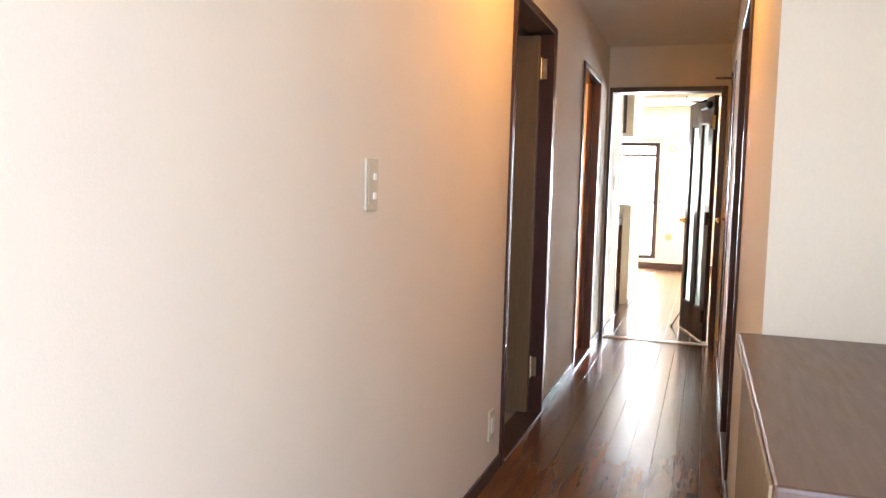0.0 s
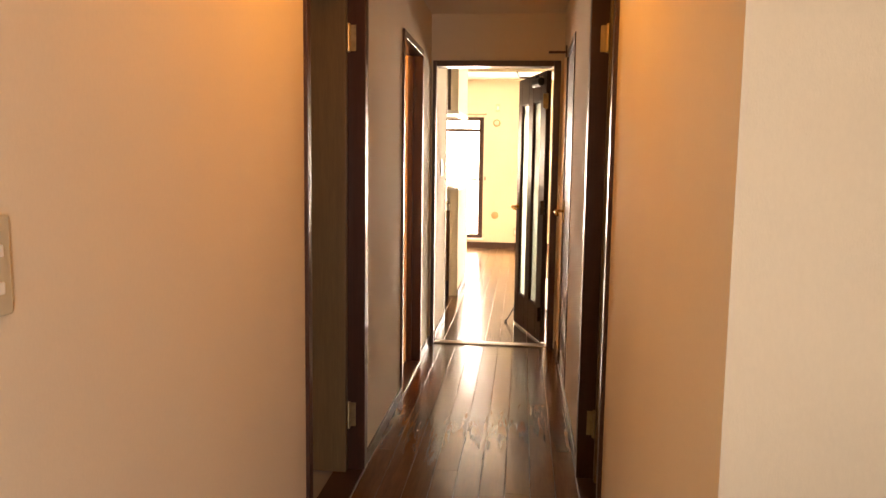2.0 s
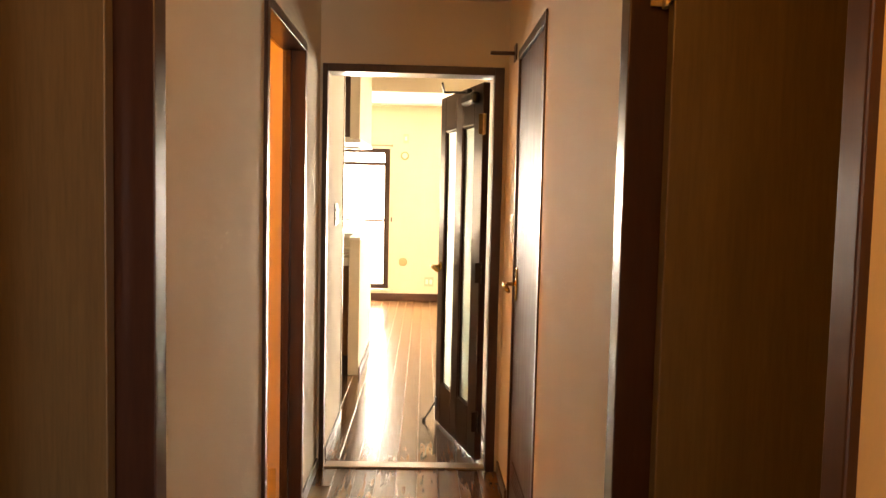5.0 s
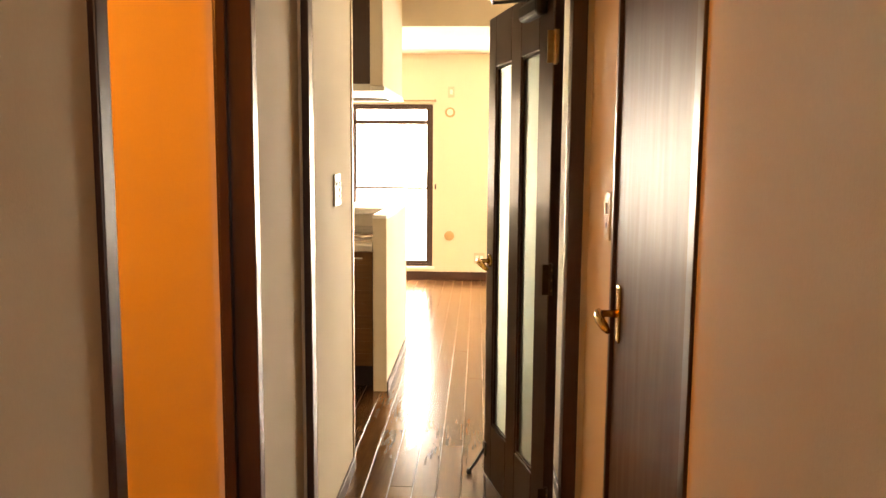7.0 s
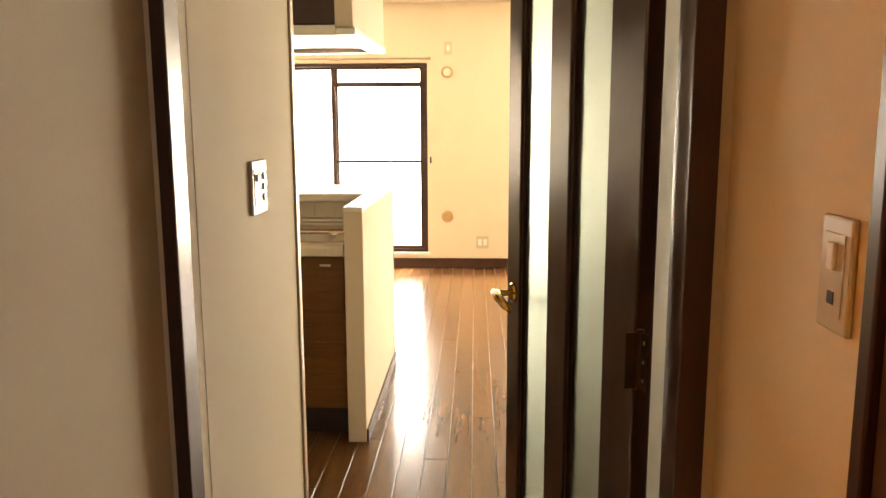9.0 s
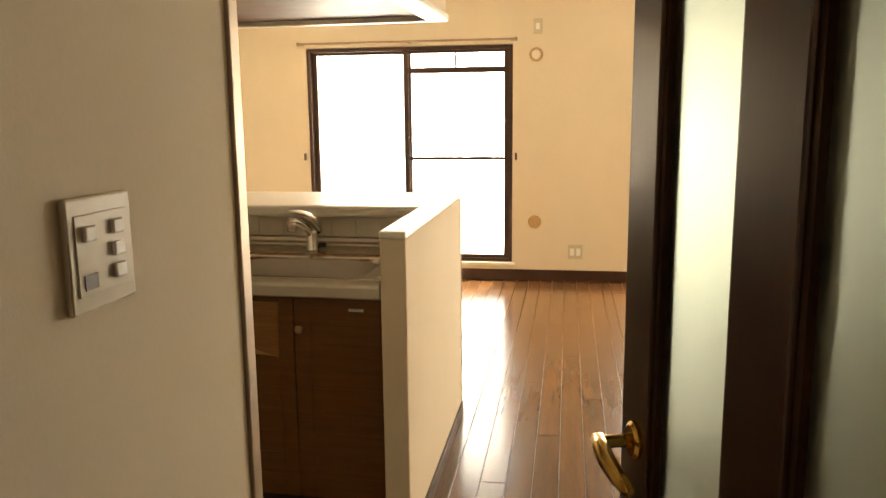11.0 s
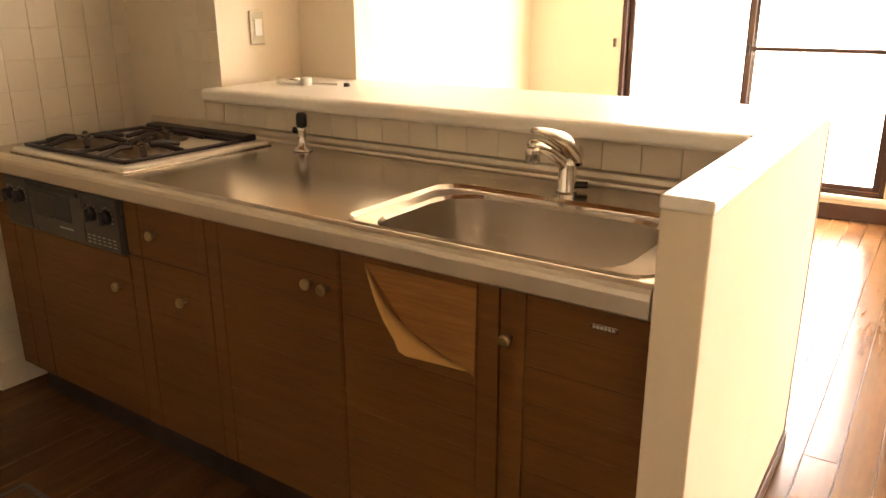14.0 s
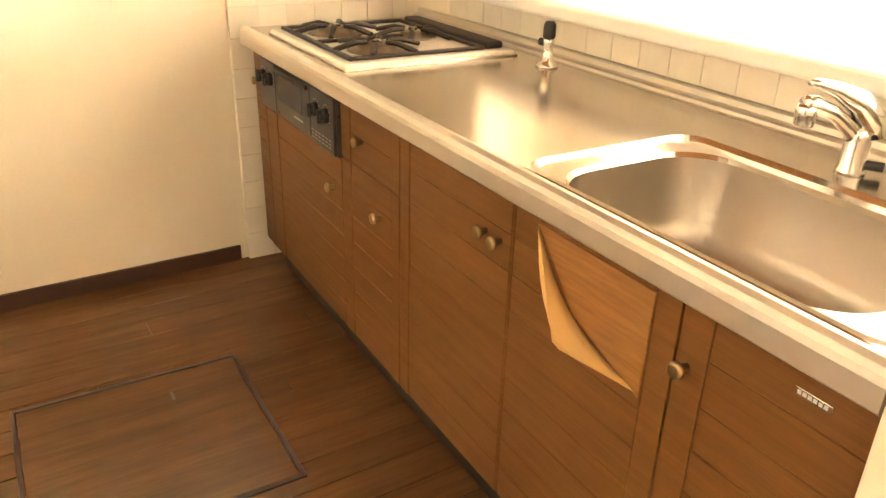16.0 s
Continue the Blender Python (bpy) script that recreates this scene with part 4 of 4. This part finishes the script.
part("coping", box(-5.05, 5.55, -0.11, 0.11, 0.20, 0.25, 0.01), M["concrete"], lw)
lw.matrix_world = pose(0.3, 17.6, 0, 0, 0, -42)
fw = thing("boundary_wall", "long grey concrete wall with a rail along the road", "wall")
part("wall", box(-40, 40, 31.0, 31.25, -0.35, 0.55, 0.01), M["concrete"], fw)
part("rail", tube([(-40, 31.1, 0.85), (40, 31.1, 0.85)], 0.04, 8), M["white_wall"], fw)
for k in range(27):
    part("post", box(-39 + 3 * k - 0.03, -39 + 3 * k + 0.03, 31.07, 31.13, 0.55, 0.85), M["white_wall"], fw)


def tree(x, y, h, spread, seed):
    rnd = random.Random(seed)
    t = thing("tree", "leafy green tree standing beyond the yard", "tree", "trees", place=pose(x, y, -0.35))
    tr = tube([(0, 0, 0), (0.1, 0, h * 0.25), (0.0, 0.1, h * 0.5), (0.1, 0, h * 0.85)], [0.2, 0.16, 0.11, 0.03], 8)
    for k in range(7):
        a, z0 = rnd.uniform(0, 6.3), h * rnd.uniform(0.3, 0.65)
        tube([(0, 0, z0), (math.cos(a) * spread * 0.4, math.sin(a) * spread * 0.4, z0 + h * 0.12), (math.cos(a) * spread * 0.8, math.sin(a) * spread * 0.8, z0 + h * 0.2)], [0.08, 0.05, 0.02], 6, tr)
    part("trunk", tr, M["bark"], t)
    verts, faces = [], []
    for c in range(60):
        a, r, z = rnd.uniform(0, 6.3), spread * rnd.uniform(0.1, 1.0), rnd.uniform(0.32, 1.0)
        r *= 1.15 - abs(z - 0.6)
        cx, cy, cz = math.cos(a) * r, math.sin(a) * r, h * z
        for q in range(36):
            p = Vector((cx, cy, cz)) + Vector((rnd.gauss(0, 1), rnd.gauss(0, 1), rnd.gauss(0, 0.7))) * spread * 0.17
            u = Vector((rnd.gauss(0, 1), rnd.gauss(0, 1), rnd.gauss(0, 1))).normalized()
            w = u.cross(Vector((rnd.gauss(0, 1), rnd.gauss(0, 1), rnd.gauss(0, 1)))).normalized()
            s = rnd.uniform(0.08, 0.17)
            i = len(verts)
            verts += [p - u * s, p + w * s * 0.5, p + u * s, p - w * s * 0.5]
            faces.append((i, i + 1, i + 2, i + 3))
    me = bpy.data.meshes.new("crown")
    me.from_pydata([tuple(v) for v in verts], [], faces)
    me.materials.append(M["foliage"])
    new("crown", me).parent = t


for row in ((-9.5, 46, 5.5, 2.6, 1), (-3.4, 44, 4.6, 1.7, 2), (2.2, 47, 3.6, 2.4, 3), (9.5, 45, 4.2, 2.2, 4), (-16, 50, 6, 3, 5), (15, 52, 6, 3, 6)):
    tree(*row)
pole = thing("utility_pole", "grey concrete utility pole beyond the road", "pole", place=pose(-2.6, 42.5, -0.35))
part("pole", tube([(0, 0, 0), (0, 0, 9)], [0.16, 0.10], 12), M["concrete"], pole)
part("crossarm", box(-0.9, 0.9, -0.05, 0.05, 8.0, 8.12), M["concrete"], pole)
copy_thing(pole, pose(8.2, 42.0, -0.35))
for x, w, h in ((-18, 11, 6), (-5.5, 9, 5.5), (6, 8, 6), (17, 10, 5.5)):
    hs = thing("house", "white rendered house with a grey roof across the road", "house", "houses", place=pose(x, 58, -0.35))
    part("wall", box(-w / 2, w / 2, 0, 8, 0, h, 0.02), M["white_wall"], hs)
    rf = bmesh.new()
    a = [rf.verts.new(p) for p in ((-w / 2 - .5, -.5, h), (w / 2 + .5, -.5, h), (w / 2 + .5, 8.5, h), (-w / 2 - .5, 8.5, h), (-w / 2 - .5, 4, h + 2), (w / 2 + .5, 4, h + 2))]
    for q in ((0, 1, 5, 4), (2, 3, 4, 5), (1, 2, 5), (3, 0, 4), (3, 2, 1, 0)):
        rf.faces.new([a[i] for i in q])
    part("roof", rf, M["roof"], hs)
    for zz in (0.9, 3.5):
        for k in range(3):
            cx = -w / 2 + w * (k + 0.5) / 3
            wd = part("window", box(cx - 0.8, cx + 0.8, -0.05, 0.02, zz, zz + 1.3), M["alu"], hs)
            part("pane", box(cx - 0.72, cx + 0.72, -0.07, -0.05, zz + 0.08, zz + 1.22), M["dark_glass"], wd)
car = thing("parked_car", "blue-grey parked car by the road", "car", place=pose(5.6, 36, -0.34))
bm = box(-1.9, 1.9, -0.8, 0.8, 0.25, 0.85, 0.14, seg=3)
part("body", bm, M["car"], car)
cb = box(-1.2, 1.0, -0.7, 0.7, 0.85, 1.45, 0.2, seg=3)
part("cabin", cb, M["dark_glass"], car)
part("roof", box(-0.95, 0.75, -0.62, 0.62, 1.44, 1.49, 0.02), M["car"], car)
for x in (-1.2, 1.2):
    for y in (-0.72, 0.72):
        wh = part("wheel", lathe([(0.30, -0.1), (0.32, -0.06), (0.32, 0.06), (0.30, 0.1)], 20, pose(x, y, 0.32, 90, 0, 0)), M["rubber"], car)
        part("rim", lathe([(0.19, -0.105), (0.19, 0.105)], 16, pose(x, y, 0.32, 90, 0, 0)), M["steel"], wh)
structure("hedge_bank", box(7.0, 9.5, 32.0, 33.2, -0.35, 0.5, 0.2), M["foliage"], "small clipped green hedge by the wall", "hedge")

# ---- tiles ----
tw = structure("wall_tiles", boxes([(KX, KX + 0.012, 7.715, KT, 0, 1.70), (KX + 0.012, -1.845, KT - 0.012, KT - 0.001, CT, 1.70), (-1.845, -0.034, KT - 0.012, KT - 0.001, CT, 0.963)]), M["grout"], "cream glazed square wall tiles round the cooker", "tiled wall")
tw.matrix_world = KM
TS = 0.1
tile_y = box(0, 0.006, 0.0005, TS - 0.0005, 0.0005, TS - 0.0005, 0.001, seg=1)
tm_side = bpy.data.meshes.new("tile")
tile_y.to_mesh(tm_side)
tile_y.free()
tm_side.materials.append(M["tile"])
tile_x = box(0.0005, TS - 0.0005, -0.006, 0, 0.0005, TS - 0.0005, 0.001, seg=1)
tm_back = bpy.data.meshes.new("tile")
tile_x.to_mesh(tm_back)
tile_x.free()
tm_back.materials.append(M["tile"])
for j in range(17):
    for i in range(7):
        if 7.715 + (i + 1) * TS > KT - 0.012 + 0.05:
            continue
        t = new("tile", tm_side)
        t.parent, t.location = tw, (KX + 0.012, 7.715 + i * TS, j * TS)
for j in range(8):
    for i in range(5):
        t = new("tile", tm_back)
        t.parent, t.location = tw, (KX + 0.018 + i * TS, KT - 0.012, 0.886 + j * TS)
for i in range(23):
    x = -1.81 + i * TS
    if x + TS < -0.034:
        t = new("tile", tm_back)
        t.parent, t.location, t.scale = tw, (x, KT - 0.012, 0.884), (1, 1, 0.80)

# ---- floors ----
PW, PL, GAP = 0.1, 1.82, 0.0022


def floor(name, x0, x1, y0, y1, label, gap=GAP):
    f = structure(name, box(x0, x1, y0, y1, -0.12, -0.006), M["joint"], label, "floor")
    meshes = {}
    nx = math.ceil((x1 - x0) / PW)
    for i in range(nx):
        a, b = x0 + i * PW, min(x0 + (i + 1) * PW, x1)
        y = y0 - PL * ((i * 0.37) % 1)
        while y < y1:
            c, e = max(y, y0), min(y + PL, y1)
            y += PL
            if e - c < 0.02 or b - a < 0.01:
                continue
            key = (round(b - a, 3), round(e - c, 3))
            if key not in meshes:
                bm = box(gap / 2, b - a - gap / 2, gap / 4, e - c - gap / 4, -0.006, 0.0, 0.0009, seg=1)
                me = bpy.data.meshes.new("plank")
                bm.to_mesh(me)
                bm.free()
                me.materials.append(M["plank"])
                meshes[key] = me
            p = new("plank", meshes[key])
            p.parent, p.location = f, (a, c, 0)
    return f


floor("floor_corridor", 0.0, XR, -1.5, YL, "glossy dark brown wooden floorboards")
floor("floor_living_room", KX0, 0.87, YL, YW, "glossy dark brown wooden floorboards with pale joints", 0.004)
floor("floor_window_side", 0.87, 3.6, 9.10, YW2, "glossy dark brown wooden floorboards in sunlight", 0.004)
structure("floor_bedrooms", boxes([(-2.4, -0.0, 1.6, YL, -0.12, 0.0)]), M["vinyl"], "pale vinyl floor in the side rooms", "floor")
structure("floor_side_rooms", boxes([(XR, 3.6, -1.5, YL, -0.12, -0.001), (0.87, 3.6, YL, 9.10, -0.12, -0.001)]), M["vinyl"], "pale floor in the side rooms", "floor")
